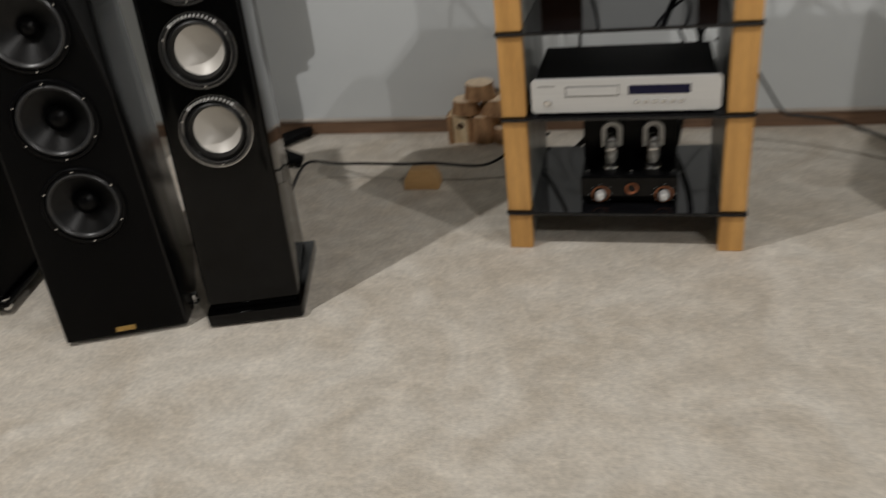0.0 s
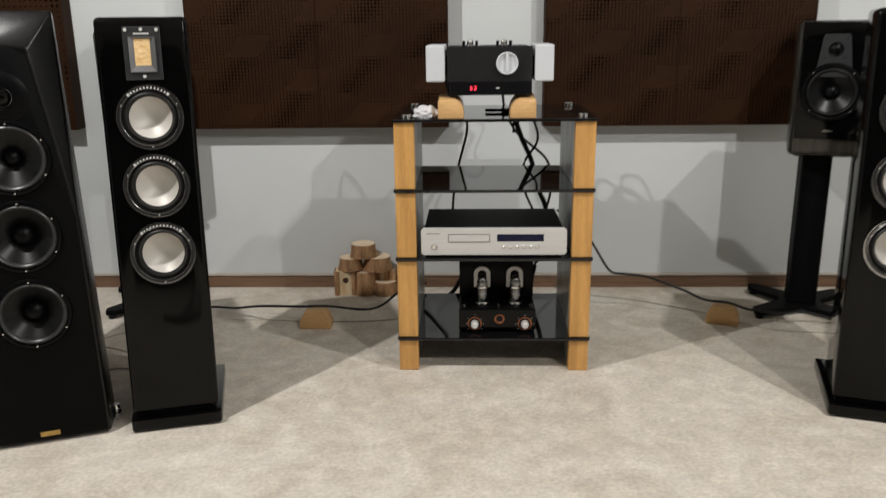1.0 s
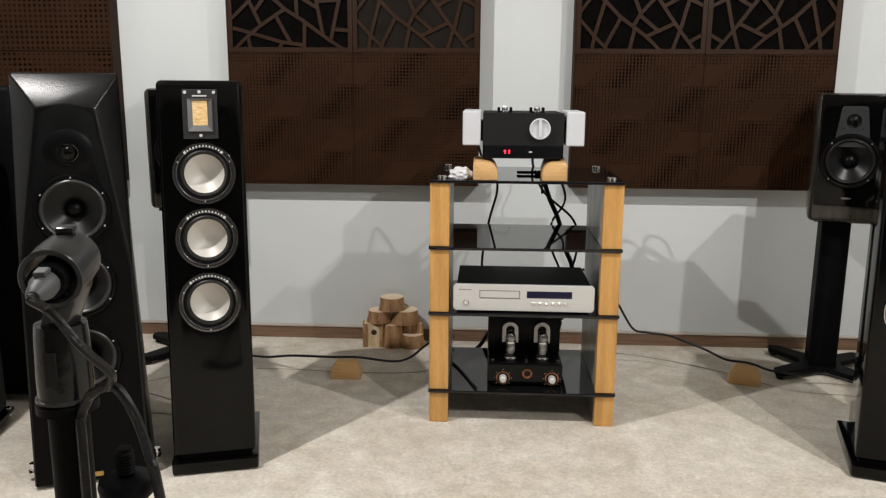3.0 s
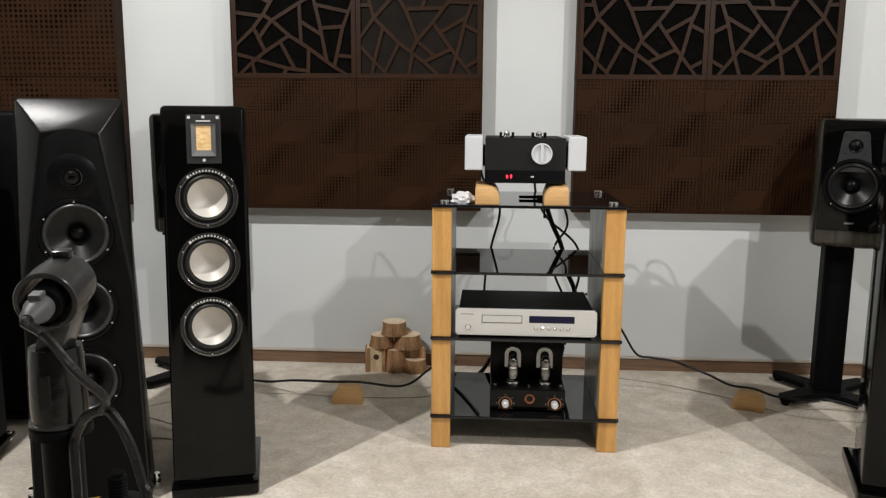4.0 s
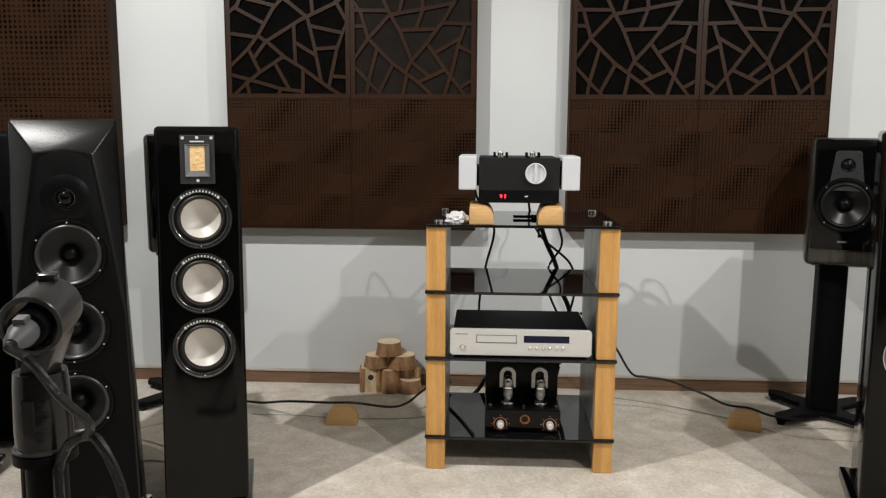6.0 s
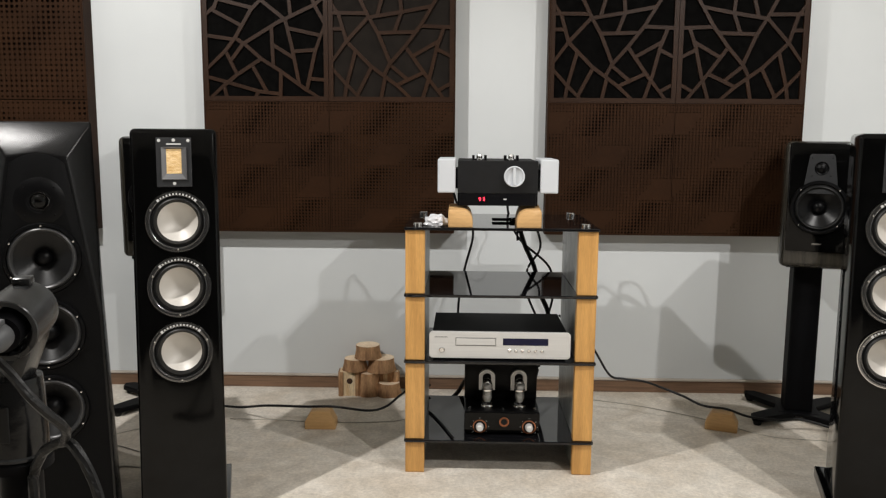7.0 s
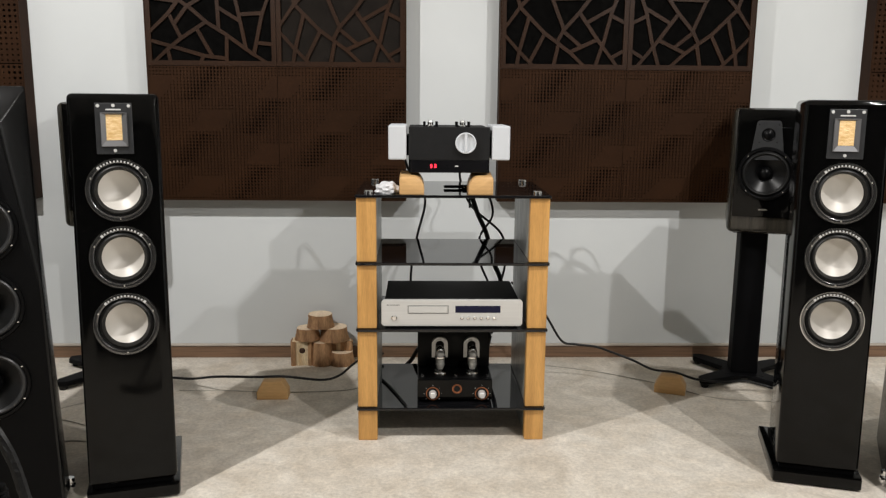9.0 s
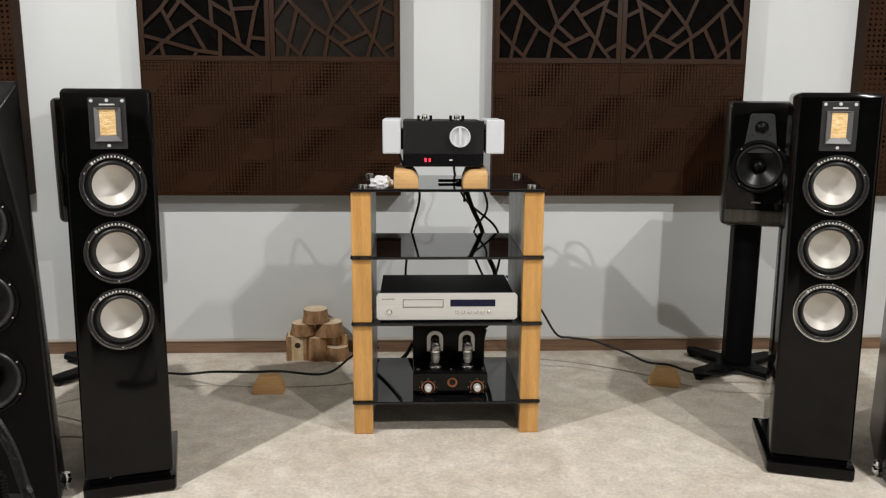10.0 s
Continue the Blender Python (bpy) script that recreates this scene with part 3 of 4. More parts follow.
def wide_tower(m, label, front=True):
    """Wide satin black tower with a faceted crown and four drivers."""
    t = thing("floorstanding_speaker", label, "loudspeaker", m, "wide towers")
    H, LEAN = 1.110, 0.045
    b = bmesh.new()

    def v(x, y, z):
        return b.verts.new((x, y + LEAN * z / H, z))
    lo = 0.010
    A, B = v(-0.070, 0, H - 0.088), v(0.070, 0, H - 0.088)
    M = v(0, 0, H - 0.080)
    CR, CL = v(0.135, 0, 0.60), v(-0.140, 0, 0.60)
    DR, DL = v(0.149, 0, lo), v(-0.149, 0, lo)
    TR, TL = v(0.127, 0.060, H), v(-0.133, 0.060, H)
    SR, SL = v(0.138, 0.050, 0.60), v(-0.143, 0.050, 0.60)
    ER, EL = v(0.158, 0.10, lo), v(-0.158, 0.10, lo)
    GR, GL = v(0.115, 0.42, lo), v(-0.115, 0.42, lo)
    KR, KL = v(0.100, 0.38, H), v(-0.100, 0.38, H)
    for f in ((A, M, B, CR, DR, DL, CL), (TL, TR, B, M, A), (B, TR, CR), (A, CL, TL), (TR, SR, CR), (TL, CL, SL), (CR, SR, ER, DR), (CL, DL, EL, SL),
              (SR, TR, KR, GR, ER), (SL, EL, GL, KL, TL), (TL, KL, KR, TR), (KL, GL, GR, KR), (DL, DR, ER, GR, GL, EL)):
        b.faces.new(f)
    bmesh.ops.recalc_face_normals(b, faces=b.faces)
    bmesh.ops.bevel(b, geom=b.edges[:], offset=0.0045, segments=2, affect="EDGES", profile=0.5)
    cab = part("cabinet", b, SATIN_TOWER, t, "satin black faceted cabinet", True)
    tilt = math.atan2(LEAN, H)
    lean = Matrix.Rotation(-tilt, 4, "X")
    made = []
    tw = part("tweeter", lathe([(0.062, 0.001), (0.062, -0.0015), (0.060, -0.003), (0.030, -0.003), (0.024, 0.002), (0.0195, 0.002)], x=0, z=0.908, seg=48), SATIN, t, "black dome tweeter plate", True)
    part("dome", lathe([(0.0195, 0.002)] + [(0.0185 * math.cos(a), -0.012 * math.sin(a)) for a in (0.3, 0.7, 1.1)] + [(0, -0.012)], x=0, z=0.908, seg=28), GLOSS, tw, "glossy black dome", True)
    for a in (45, 135, 225, 315):
        part("screw", lathe([(0.0028, -0.003), (0.0, -0.0045)], x=0.05 * math.cos(radians(a)), z=0.908 + 0.05 * math.sin(radians(a)), seg=8), MATTE, tw)
    made.append(tw)
    for z, d in ((0.760, 0.021), (0.563, 0.028), (0.361, 0.028)):
        made.append(driver(t, 0.0, z, 0.094, CONE_DARK, 0.070, dome=d, depth=0.032, ring_mat=SATIN, screws=6, edge=GREY_RUBBER))
    made.append(part("badge", box(-0.024, 0.024, -0.0045, 0.001, 0.022, 0.035, 0.0008), BRASS, t, "small brass badge"))
    part("ring", lathe([(0.0205, 0.0005), (0.0225, -0.0015), (0.0245, -0.0005)], x=0, z=0.908, seg=40), CHROME, tw, "thin bright ring", True)
    arc = [(0.064 * math.sin(radians(a)) / math.sin(radians(40)), 1.004 + 0.026 * (math.cos(radians(a)) - math.cos(radians(40))) / (1 - math.cos(radians(40)))) for a in range(40, -41, -8)]
    face = part("baffle", prism([(0.142, 0.014), (0.129, 0.60)] + arc + [(-0.133, 0.60), (-0.144, 0.014)], 0.004, "y", -0.0022, 0.0012), BAFFLE, t, "matt black front baffle with a curved top", True)
    made.append(face)
    for o in made:
        o.matrix_basis = lean @ o.matrix_basis
    holes = [(z, 0.082, 0.05) for z in (0.760, 0.563, 0.361)] + [(0.908, 0.0235, 0.02)]
    cut(cab, [bore(0.0, z, r, d, m=lean) for z, r, d in holes])
    cut(face, [bore(0.0, z, r, d) for z, r, d in holes])
    for sx in (-1, 1):
        for y, xo in ((0.075, 0.162), (0.38, 0.100)):
            f = part("outrigger", box(min(sx * (xo - 0.047), sx * (xo + 0.01)), max(sx * (xo - 0.047), sx * (xo + 0.01)), y - 0.013, y + 0.013, 0.024, 0.032, 0.003), MATTE, t, "black outrigger foot")
            part("spike", lathe([(0.0, 0.050), (0.010, 0.050), (0.011, 0.040), (0.009, 0.034), (0.013, 0.030), (0.013, 0.018), (0.004, 0.004), (0.0, 0.0)], "z", 16, sx * xo, y, 0.0), CHROME, f, "chrome spike", True)
    return t


wide = wide_tower(pose(-1.190, -0.478, 0, 0, 0, 21.5), "wide satin black tower speaker with faceted top and four drivers")
copy_thing(wide, pose(1.362, -0.457, 0, 0, 0, -19))


def plain_tower(m, deep):
    t = thing("floorstanding_speaker", "matt black tower speaker on chrome spikes", "loudspeaker", m, "plain towers")
    b = box(-0.17, 0.17, 0, deep, 0.04, 1.075, 0.018, 3)
    cab = part("cabinet", b, MATTE, t, "matt black cabinet", True)
    cut(cab, [bore(0.0, z, 0.087) for z in (0.85, 0.62)])
    part("base_plate", box(-0.185, 0.185, -0.012, deep + 0.012, 0.026, 0.040, 0.004), SATIN, t, "black base plate")
    for x in (-0.17, 0.17):
        for y in (0.01, deep - 0.01):
            part("spike", lathe([(0.0, 0.045), (0.010, 0.045), (0.012, 0.03), (0.012, 0.016), (0.004, 0.003), (0.0, 0.0)], "z", 14, x, y, 0.0), CHROME, t, "chrome spike", True)
    for z in (0.85, 0.62):
        driver(t, 0, z, 0.10, CONE_DARK, 0.075, dome=0.025, ring_mat=SATIN, screws=6)
    return t


plain_tower(pose(-1.772, -0.440, 0, 0, 0, 12), 0.34)
plain_tower(pose(-1.832, 0.070, 0, 0, 0, 6), 0.40)


def stand_speaker(m, label):
    """Small two-way speaker, veneered cabinet with a gloss black front; its base is at z = 0."""
    t = thing("bookshelf_speaker", label, "loudspeaker", m, "stand speakers")
    w, d, h = 0.121, 0.30, 0.456
    part("cabinet", box(-w, w, 0.012, d, 0, h, 0.022, 4), VENEER, t, "dark olive-grey veneered cabinet", True)
    cut(t.children[0], [bore(0.0, 0.222, 0.082)])
    fr = part("baffle", box(-0.106, 0.106, 0.0, 0.02, 0.062, h - 0.004, 0.006, 2), GLOSS, t, "gloss black front panel", True)
    cut(fr, [bore(0.0, 0.222, 0.080)])
    pl = part("tweeter", prism([(-0.058, 0.272), (0.058, 0.272), (0.041, 0.405), (0.034, 0.412), (-0.034, 0.412), (-0.041, 0.405)], 0.006, "y", -0.005, 0.001), PLATE, t, "graphite tweeter plate")
    part("dome", lathe([(0.024, -0.005), (0.022, -0.0075), (0.018, -0.005), (0.016, -0.006), (0.011, -0.011), (0.0, -0.013)], x=0, z=0.362, seg=28), SATIN, pl, "black dome", True)
    for x, z in ((-0.033, 0.398), (0.033, 0.398), (-0.03, 0.335), (0.03, 0.335)):
        part("screw", lathe([(0.0025, -0.005), (0.0, -0.007)], x=x, z=z, seg=8), MATTE, pl)
    driver(t, 0, 0.222, 0.097, CONE_DARK, 0.068, y=-0.002, dome=0.024, depth=0.026, ring_mat=SATIN, screws=4)
    part("badge", box(-0.016, 0.016, -0.002, 0.001, 0.088, 0.094, 0.0006), CHROME, t, "small chrome badge")
    return t


def speaker_stand(m):
    s = thing("speaker_stand", "black steel speaker stand with four-toed base", "stand", m, "speaker stands")
    part("column", box(-0.05, 0.05, -0.055, 0.055, 0.035, 0.602, 0.006, 2), MATTE, s, "square black column")
    part("top_plate", box(-0.085, 0.085, -0.10, 0.10, 0.602, 0.612, 0.002), MATTE, s)
    part("hub", box(-0.075, 0.075, -0.08, 0.08, 0.022, 0.037, 0.004), MATTE, s)
    for sx in (-1, 1):
        for sy in (-1, 1):
            leg = prism([(0.01 * sx, 0.075 * sy), (0.07 * sx, 0.01 * sy), (0.178 * sx, 0.125 * sy), (0.175 * sx, 0.165 * sy), (0.138 * sx, 0.17 * sy)], 0.020, "z", 0.016, 0.004)
            o = part("leg", leg, MATTE, s, "flat black toe")
            part("foot", lathe([(0.015, 0.020), (0.016, 0.008), (0.013, 0.0), (0.0, 0.0)], "z", 16, 0.155 * sx, 0.148 * sy, 0), RUBBER, o, "round rubber foot")
    return s


sp = stand_speaker(pose(1.146, 0.42, 0.612, 0, 0, -20), "two-way stand speaker, gloss black front, veneered cabinet")
copy_thing(sp, pose(-1.290, 0.55, 0.612, 0, 0, 21))
st = speaker_stand(pose(1.192, 0.600, 0, 0, 0, -14))
copy_thing(st, pose(-1.330, 0.66, 0, 0, 0, 14))

# ---- rack ----
SHELF = (0.104, 0.365, 0.579, 0.790)     # undersides of the glass shelves
GT = 0.009


def hifi_rack():
    r = thing("hifi_rack", "oak and black glass four-shelf hi-fi rack", "rack")
    for z in SHELF:
        top = z == SHELF[-1]
        w = 0.303
        part("glass_shelf", prism([(-w, 0.0), (-w + 0.006, -0.006), (w - 0.006, -0.006), (w, 0.0), (w, 0.435), (w - 0.008, 0.442), (-w + 0.008, 0.442), (-w, 0.435)], GT, "z", z, 0.002),
             GLASS, r, "black glass shelf")
    lows = (0.0,) + tuple(z + GT for z in SHELF[:-1])
    for z0, z1 in zip(lows, SHELF):
        for sx in (-1, 1):
            a, b_ = sorted((sx * 0.299, sx * 0.238))
            p = part("post", box(a, b_, 0.003, 0.036, z0 + 0.0005, z1 - 0.0005, 0.0025), OAK, r, "oak post")
            c, d = sorted((sx * 0.296, sx * 0.241))
            part("side_panel", box(c, d, 0.037, 0.43, z0 + 0.001, z1 - 0.001, 0.001), SIDE, p, "grey laminated side")
    for x in (-0.263, 0.263):
        for y in (0.03, 0.395):
            part("cap", lathe([(0.0, 0.012), (0.012, 0.012), (0.014, 0.010), (0.014, 0.0)], "z", 24, x, y, SHELF[-1] + GT), CHROME, r, "round chrome cap", True)
    return r


hifi_rack()
TOPZ = SHELF[3] + GT


def wooden_foot(x, y, z, w, h, d, label):
    arc = [(w / 2 - 0.034 * (1 - math.sin(a)), h - 0.044 * (1 - math.cos(a))) for a in (math.pi / 2 * (1 - k / 6) for k in range(7))]
    o = part("wooden_foot", prism([(-w / 2, 0), (w / 2, 0)] + arc + [(-w / 2 + 0.004, h), (-w / 2, h * 0.9)], d, "y", 0, 0.003), BLOCK, None, smooth=True)
    for v in o.data.vertices:           # the top falls towards the front
        if v.co.y < d / 2:
            v.co.z *= 0.84
    o.matrix_basis = pose(x, y, z)
    return tagged(o, label, "wooden block")


for x, s in ((-0.128, 1), (0.084, -1)):
    o = wooden_foot(x, 0.0, TOPZ, 0.076, 0.066, 0.10, "honey-coloured rounded wooden block under the amplifier")
    o.scale = (s, 1, 1)
    o["group"] = "amplifier feet"


def integrated_amplifier():
    a = thing("amplifier", "black amplifier with white side covers and big silver knob", "amplifier", pose(-0.014, 0.02, TOPZ + 0.066))
    part("body", box(-0.124, 0.124, 0.006, 0.30, 0.0, 0.138, 0.002), MATTE, a, "black metal case")
    part("front_panel", box(-0.124, 0.124, 0.0, 0.0055, 0.040, 0.140, 0.0015), AMP_FRONT, a, "charcoal front panel")
    part("display_strip", box(-0.118, 0.118, 0.001, 0.0055, 0.001, 0.039, 0.001), GLASS, a, "gloss black display strip")
    for x0 in (-0.186, 0.131):
        part("side_cover", box(x0, x0 + 0.055, -0.004, 0.20, 0.040, 0.144, 0.004), WHITE_BOX, a, "white side cover")
    for x0 in (-0.1315, 0.1235):
        part("bracket", box(x0, x0 + 0.008, 0.02, 0.18, 0.052, 0.112, 0.001), MATTE, a, "black bracket behind the side cover")
    k = part("volume_knob", lathe([(0.031, 0.0), (0.032, -0.004), (0.032, -0.013), (0.0305, -0.0145), (0.0285, -0.0145), (0.0265, -0.008), (0.0, -0.0075)], x=0.050, z=0.092, seg=48), WHITE_BOX, a, "large silver volume knob", True)
    part("grip", box(0.0455, 0.0545, -0.0155, -0.007, 0.0645, 0.1195, 0.002), WHITE_BOX, k, "raised finger grip")
    for d, x in zip("93", (-0.055, -0.043)):
        b = bmesh.new()
        on = {"9": "abcdfg", "3": "abcdg"}[d]
        seg = {"a": (0, 0.0045, 1), "g": (0, 0, 1), "d": (0, -0.0045, 1), "b": (0.0024, 0.0022, 0), "c": (0.0024, -0.0022, 0), "f": (-0.0024, 0.0022, 0), "e": (-0.0024, -0.0022, 0)}
        for s in on:
            cx, cz, flat = seg[s]
            hx, hz = (0.0023, 0.0006) if flat else (0.0006, 0.0021)
            box(x + cx - hx, x + cx + hx, -0.0006, 0.0008, 0.021 + cz - hz, 0.021 + cz + hz, bm=b)
        part("digit", b, RED, a, "glowing red digit")
    part("sensor", box(0.018, 0.028, 0.0, 0.001, 0.019, 0.023), MARK, a, "small pale mark")
    for x in (-0.057, 0.043):
        s = part("tube_socket", lathe([(0.014, 0.138), (0.014, 0.143), (0.009, 0.145), (0.009, 0.153), (0.006, 0.158), (0.0, 0.160)], "z", 24, x, 0.06, 0.0), CHROME, a, "chrome socket", True)
        for dx in (-0.019, 0.019):
            part("guard", box(x + dx - 0.004, x + dx + 0.004, 0.045, 0.075, 0.138, 0.155, 0.001), MATTE, s, "black socket guard")
    return a


integrated_amplifier()


def disc_player():
    p = thing("disc_player", "silver-fronted disc player with dark display on a glass shelf", "disc player", pose(0, 0.012, SHELF[1] + GT))
    part("case", box(-0.213, 0.213, 0.012, 0.285, 0.008, 0.090, 0.002), MATTE, p, "black steel case")
    b = prism([(-0.216, 0.006), (0.216, 0.006), (0.2235, 0.013), (0.2235, 0.084), (0.216, 0.092), (-0.216, 0.092), (-0.2235, 0.084), (-0.2235, 0.013)], 0.012, "y", 0, 0.0015)
    f = part("front_panel", b, SILVER, p, "brushed silver front")
    b = bmesh.new()
    for x0, x1, z0, z1 in ((-0.140, -0.012, 0.072, 0.0733), (-0.140, -0.012, 0.0475, 0.0488), (-0.140, -0.1387, 0.0475, 0.0733), (-0.0133, -0.012, 0.0475, 0.0733)):
        box(x0, x1, -0.0012, 0.001, z0, z1, bm=b)
    part("tray_slot", b, BEZEL, f, "thin tray outline")
    part("tray", box(-0.1375, -0.0145, -0.0016, 0.001, 0.050, 0.0708, 0.0008), SILVER, f, "disc tray front")
    part("display", box(0.010, 0.153, -0.001, 0.001, 0.050, 0.0725, 0.0006), DISPLAY, f, "dark blue display window")
    part("power_button", lathe([(0.009, 0.0), (0.009, -0.003), (0.007, -0.005), (0, -0.005)], x=-0.183, z=0.033, seg=24), CHROME, f, "round power button", True)
    for k in range(6):
        part("button", lathe([(0.0052, 0.0), (0.0052, -0.003), (0.004, -0.004), (0, -0.004)], x=0.031 + k * 0.0205, z=0.033, seg=16), CHROME, f, "small round button", True)
    for k in range(9):
        part("mark", box(-0.206 + k * 0.0046, -0.203 + k * 0.0046, -0.0006, 0.0005, 0.0735, 0.0762), BEZEL, f, "tiny grey print")
    for x in (-0.18, 0.18):
        for y in (0.04, 0.25):
            part("foot", lathe([(0.018, 0.009), (0.018, 0.0), (0, 0)], "z", 18, x, y, 0), RUBBER, p, "rubber foot")
    return p


disc_player()


def valve_amplifier():
    a = thing("valve_amplifier", "small black valve amplifier with two silvery valves", "amplifier", pose(0.013, 0.045, SHELF[0] + GT))
    part("chassis", box(-0.122, 0.122, 0.004, 0.30, 0.008, 0.078, 0.003), SATIN, a, "black chassis")
    f = part("front_panel", box(-0.122, 0.122, 0.0, 0.0035, 0.010, 0.076, 0.001), GLOSS, a, "gloss black front")
    part("transformer_cover", box(-0.122, 0.122, 0.125, 0.295, 0.079, 0.215, 0.004), SATIN, a, "black transformer cover", True)
    for x in (-0.072, 0.088):
        k = part("knob", lathe([(0.0125, 0.0), (0.0125, -0.012), (0.0105, -0.021), (0.008, -0.023), (0, -0.023)], x=x, z=0.030, seg=32), SILVER, f, "silver knob", True)
        part("knob_ring", lathe([(0.0225, 0.0), (0.0225, -0.002), (0.0195, -0.003), (0.0185, 0.0)], x=x, z=0.030, seg=40), COPPER, k, "copper ring", True)
        for ang in (-40, 0, 40, 90, 140, 180, 220):
            c = radians(ang)
            part("mark", box(x + 0.028 * math.cos(c) - 0.001, x + 0.028 * math.cos(c) + 0.001, -0.0006, 0.0, 0.030 + 0.028 * math.sin(c) - 0.001, 0.030 + 0.028 * math.sin(c) + 0.001), MARK, f)
    s = part("headphone_socket", lathe([(0.016, 0.0), (0.016, -0.003), (0.013, -0.004), (0.010, 0.0)], x=0.007, z=0.046, seg=32), COPPER, f, "copper-rimmed socket", True)
    part("socket_hole", lathe([(0.010, -0.001), (0.0, -0.001)], x=0.007, z=0.046, seg=20), RUBBER, s, "dark socket hole")
    for x in (-0.047, 0.060):
        t = part("valve", lathe([(0.0, 0.0785), (0.0175, 0.0785), (0.0175, 0.090), (0.0162, 0.100), (0.0162, 0.152), (0.0125, 0.165), (0.005, 0.173), (0.0, 0.174)], "z", 28, x, 0.065, 0), CLEAR, a, "clear glass valve", True)
        t.visible_shadow = False
        part("anode", lathe([(0.0, 0.092), (0.0060, 0.093), (0.0105, 0.104), (0.0108, 0.112), (0.0090, 0.114), (0.0105, 0.117), (0.0105, 0.146), (0.0060, 0.150), (0.0, 0.150)], "z", 20, x, 0.065, 0), TUBE, t, "grey metal anode inside the valve", True)
        part("getter", lathe([(0.0135, 0.157), (0.0115, 0.164), (0.005, 0.1705), (0.0, 0.1715)], "z", 20, x, 0.065, 0), CHROME, t, "silvered crown of the valve", True)
        part("valve_base", lathe([(0.0225, 0.0785), (0.0225, 0.0815), (0.0205, 0.085), (0.0178, 0.086)], "z", 28, x, 0.065, 0), CHROME, t, "chrome valve base", True)
        part("valve_band", lathe([(0.0165, 0.131), (0.0182, 0.132), (0.0182, 0.137), (0.0165, 0.138)], "z", 28, x, 0.065, 0), CHROME, t, "metal band", True)
        b = bmesh.new()
        outer, inner = [], []
        pts = [(-1, 0.118)] + [(-math.cos(math.pi * k / 12), 0.162 + 0.026 * math.sin(math.pi * k / 12)) for k in range(13)] + [(1, 0.118)]
        for px, pz in pts:
            c = Vector((px * 0.027, pz))
            q = Vector((px * 0.0145, pz - (0.012 if 0.12 < pz else 0) * max(0, (pz - 0.162) / 0.026)))
            outer.append([b.verts.new((x + c.x, y, c.y)) for y in (0.108, 0.122)])
            inner.append([b.verts.new((x + q.x, y, q.y)) for y in (0.108, 0.122)])
        for i in range(len(pts) - 1):
            o0, o1, i0, i1 = outer[i], outer[i + 1], inner[i], inner[i + 1]
            b.faces.new((o0[0], o1[0], i1[0], i0[0]))
            b.faces.new((o0[1], i0[1], i1[1], o1[1]))
            b.faces.new((o0[0], o0[1], o1[1], o1[0]))
            b.faces.new((i0[0], i1[0], i1[1], i0[1]))
        bmesh.ops.recalc_face_normals(b, faces=b.faces)
        part("valve_arch", b, SILVER, a, "pale metal arch behind the valve", True)
    for x in (-0.10, 0.10):
        for y in (0.03, 0.26):
            part("foot", lathe([(0.012, 0.009), (0.012, 0.0), (0, 0)], "z", 14, x, y, 0), RUBBER, a, "rubber foot")
    for x in (-0.105, 0.108, 0.005):
        part("bolt", lathe([(0.005, 0.078), (0.005, 0.084), (0.0, 0.086)], "z", 12, x, 0.03, 0), CHROME, a, "chrome bolt")
    return a


valve_amplifier()

# loose bits on the top shelf
b = bmesh.new()
bmesh.ops.create_icosphere(b, subdivisions=3, radius=1.0)
for v in b.verts:
    n = noise.noise(v.co * 2.3) * 0.35 + noise.noise(v.co * 6.0) * 0.2
    v.co = Vector((v.co.x * 0.036, v.co.y * 0.030, max(-0.012, v.co.z * 0.024))) * (1 + n)
    v.co.z = max(v.co.z, -0.011)
bag = tagged(part("plastic_bag", b, FOIL), "crumpled clear plastic bag on the glass shelf", "bag")
bag.location = (-0.205, 0.05, TOPZ + 0.0115)
jk = thing("audio_lead", "black twin-plug audio lead lying on the glass shelf", "cable", pose(0, 0, TOPZ))
for k, y in enumerate((0.17, 0.21)):
    pl = part("plug", lathe([(0.0, -0.030), (0.0022, -0.029), (0.0028, -0.026), (0.0028, 0.028), (0.0048, 0.030), (0.0048, 0.050), (0.003, 0.058), (0, 0.058)], "x", 14, 0.005, y, 0.0065), MATTE, jk, "thin black plug", True)
    part("sleeve", lathe([(0.0051, 0.034), (0.0051, 0.038)], "x", 14, 0.005, y, 0.0065), CHROME, pl)
part("lead", tube([(0.069, 0.19, 0.0065), (0.085, 0.20, 0.007), (0.10, 0.26, 0.007), (0.10, 0.36, 0.007), (0.08, 0.46, 0.004), (0.08, 0.47, -0.1)], 0.004), CABLE, jk)

# ---- cables, wood blocks, logs ----


def cable(pts, r, label, mat=None, twist=0.0, steps=8):
    o = part("cable", tube(pts, r, steps=steps, twist=twist), mat or CABLE, None, smooth=True)
    return tagged(o, label, "cable")


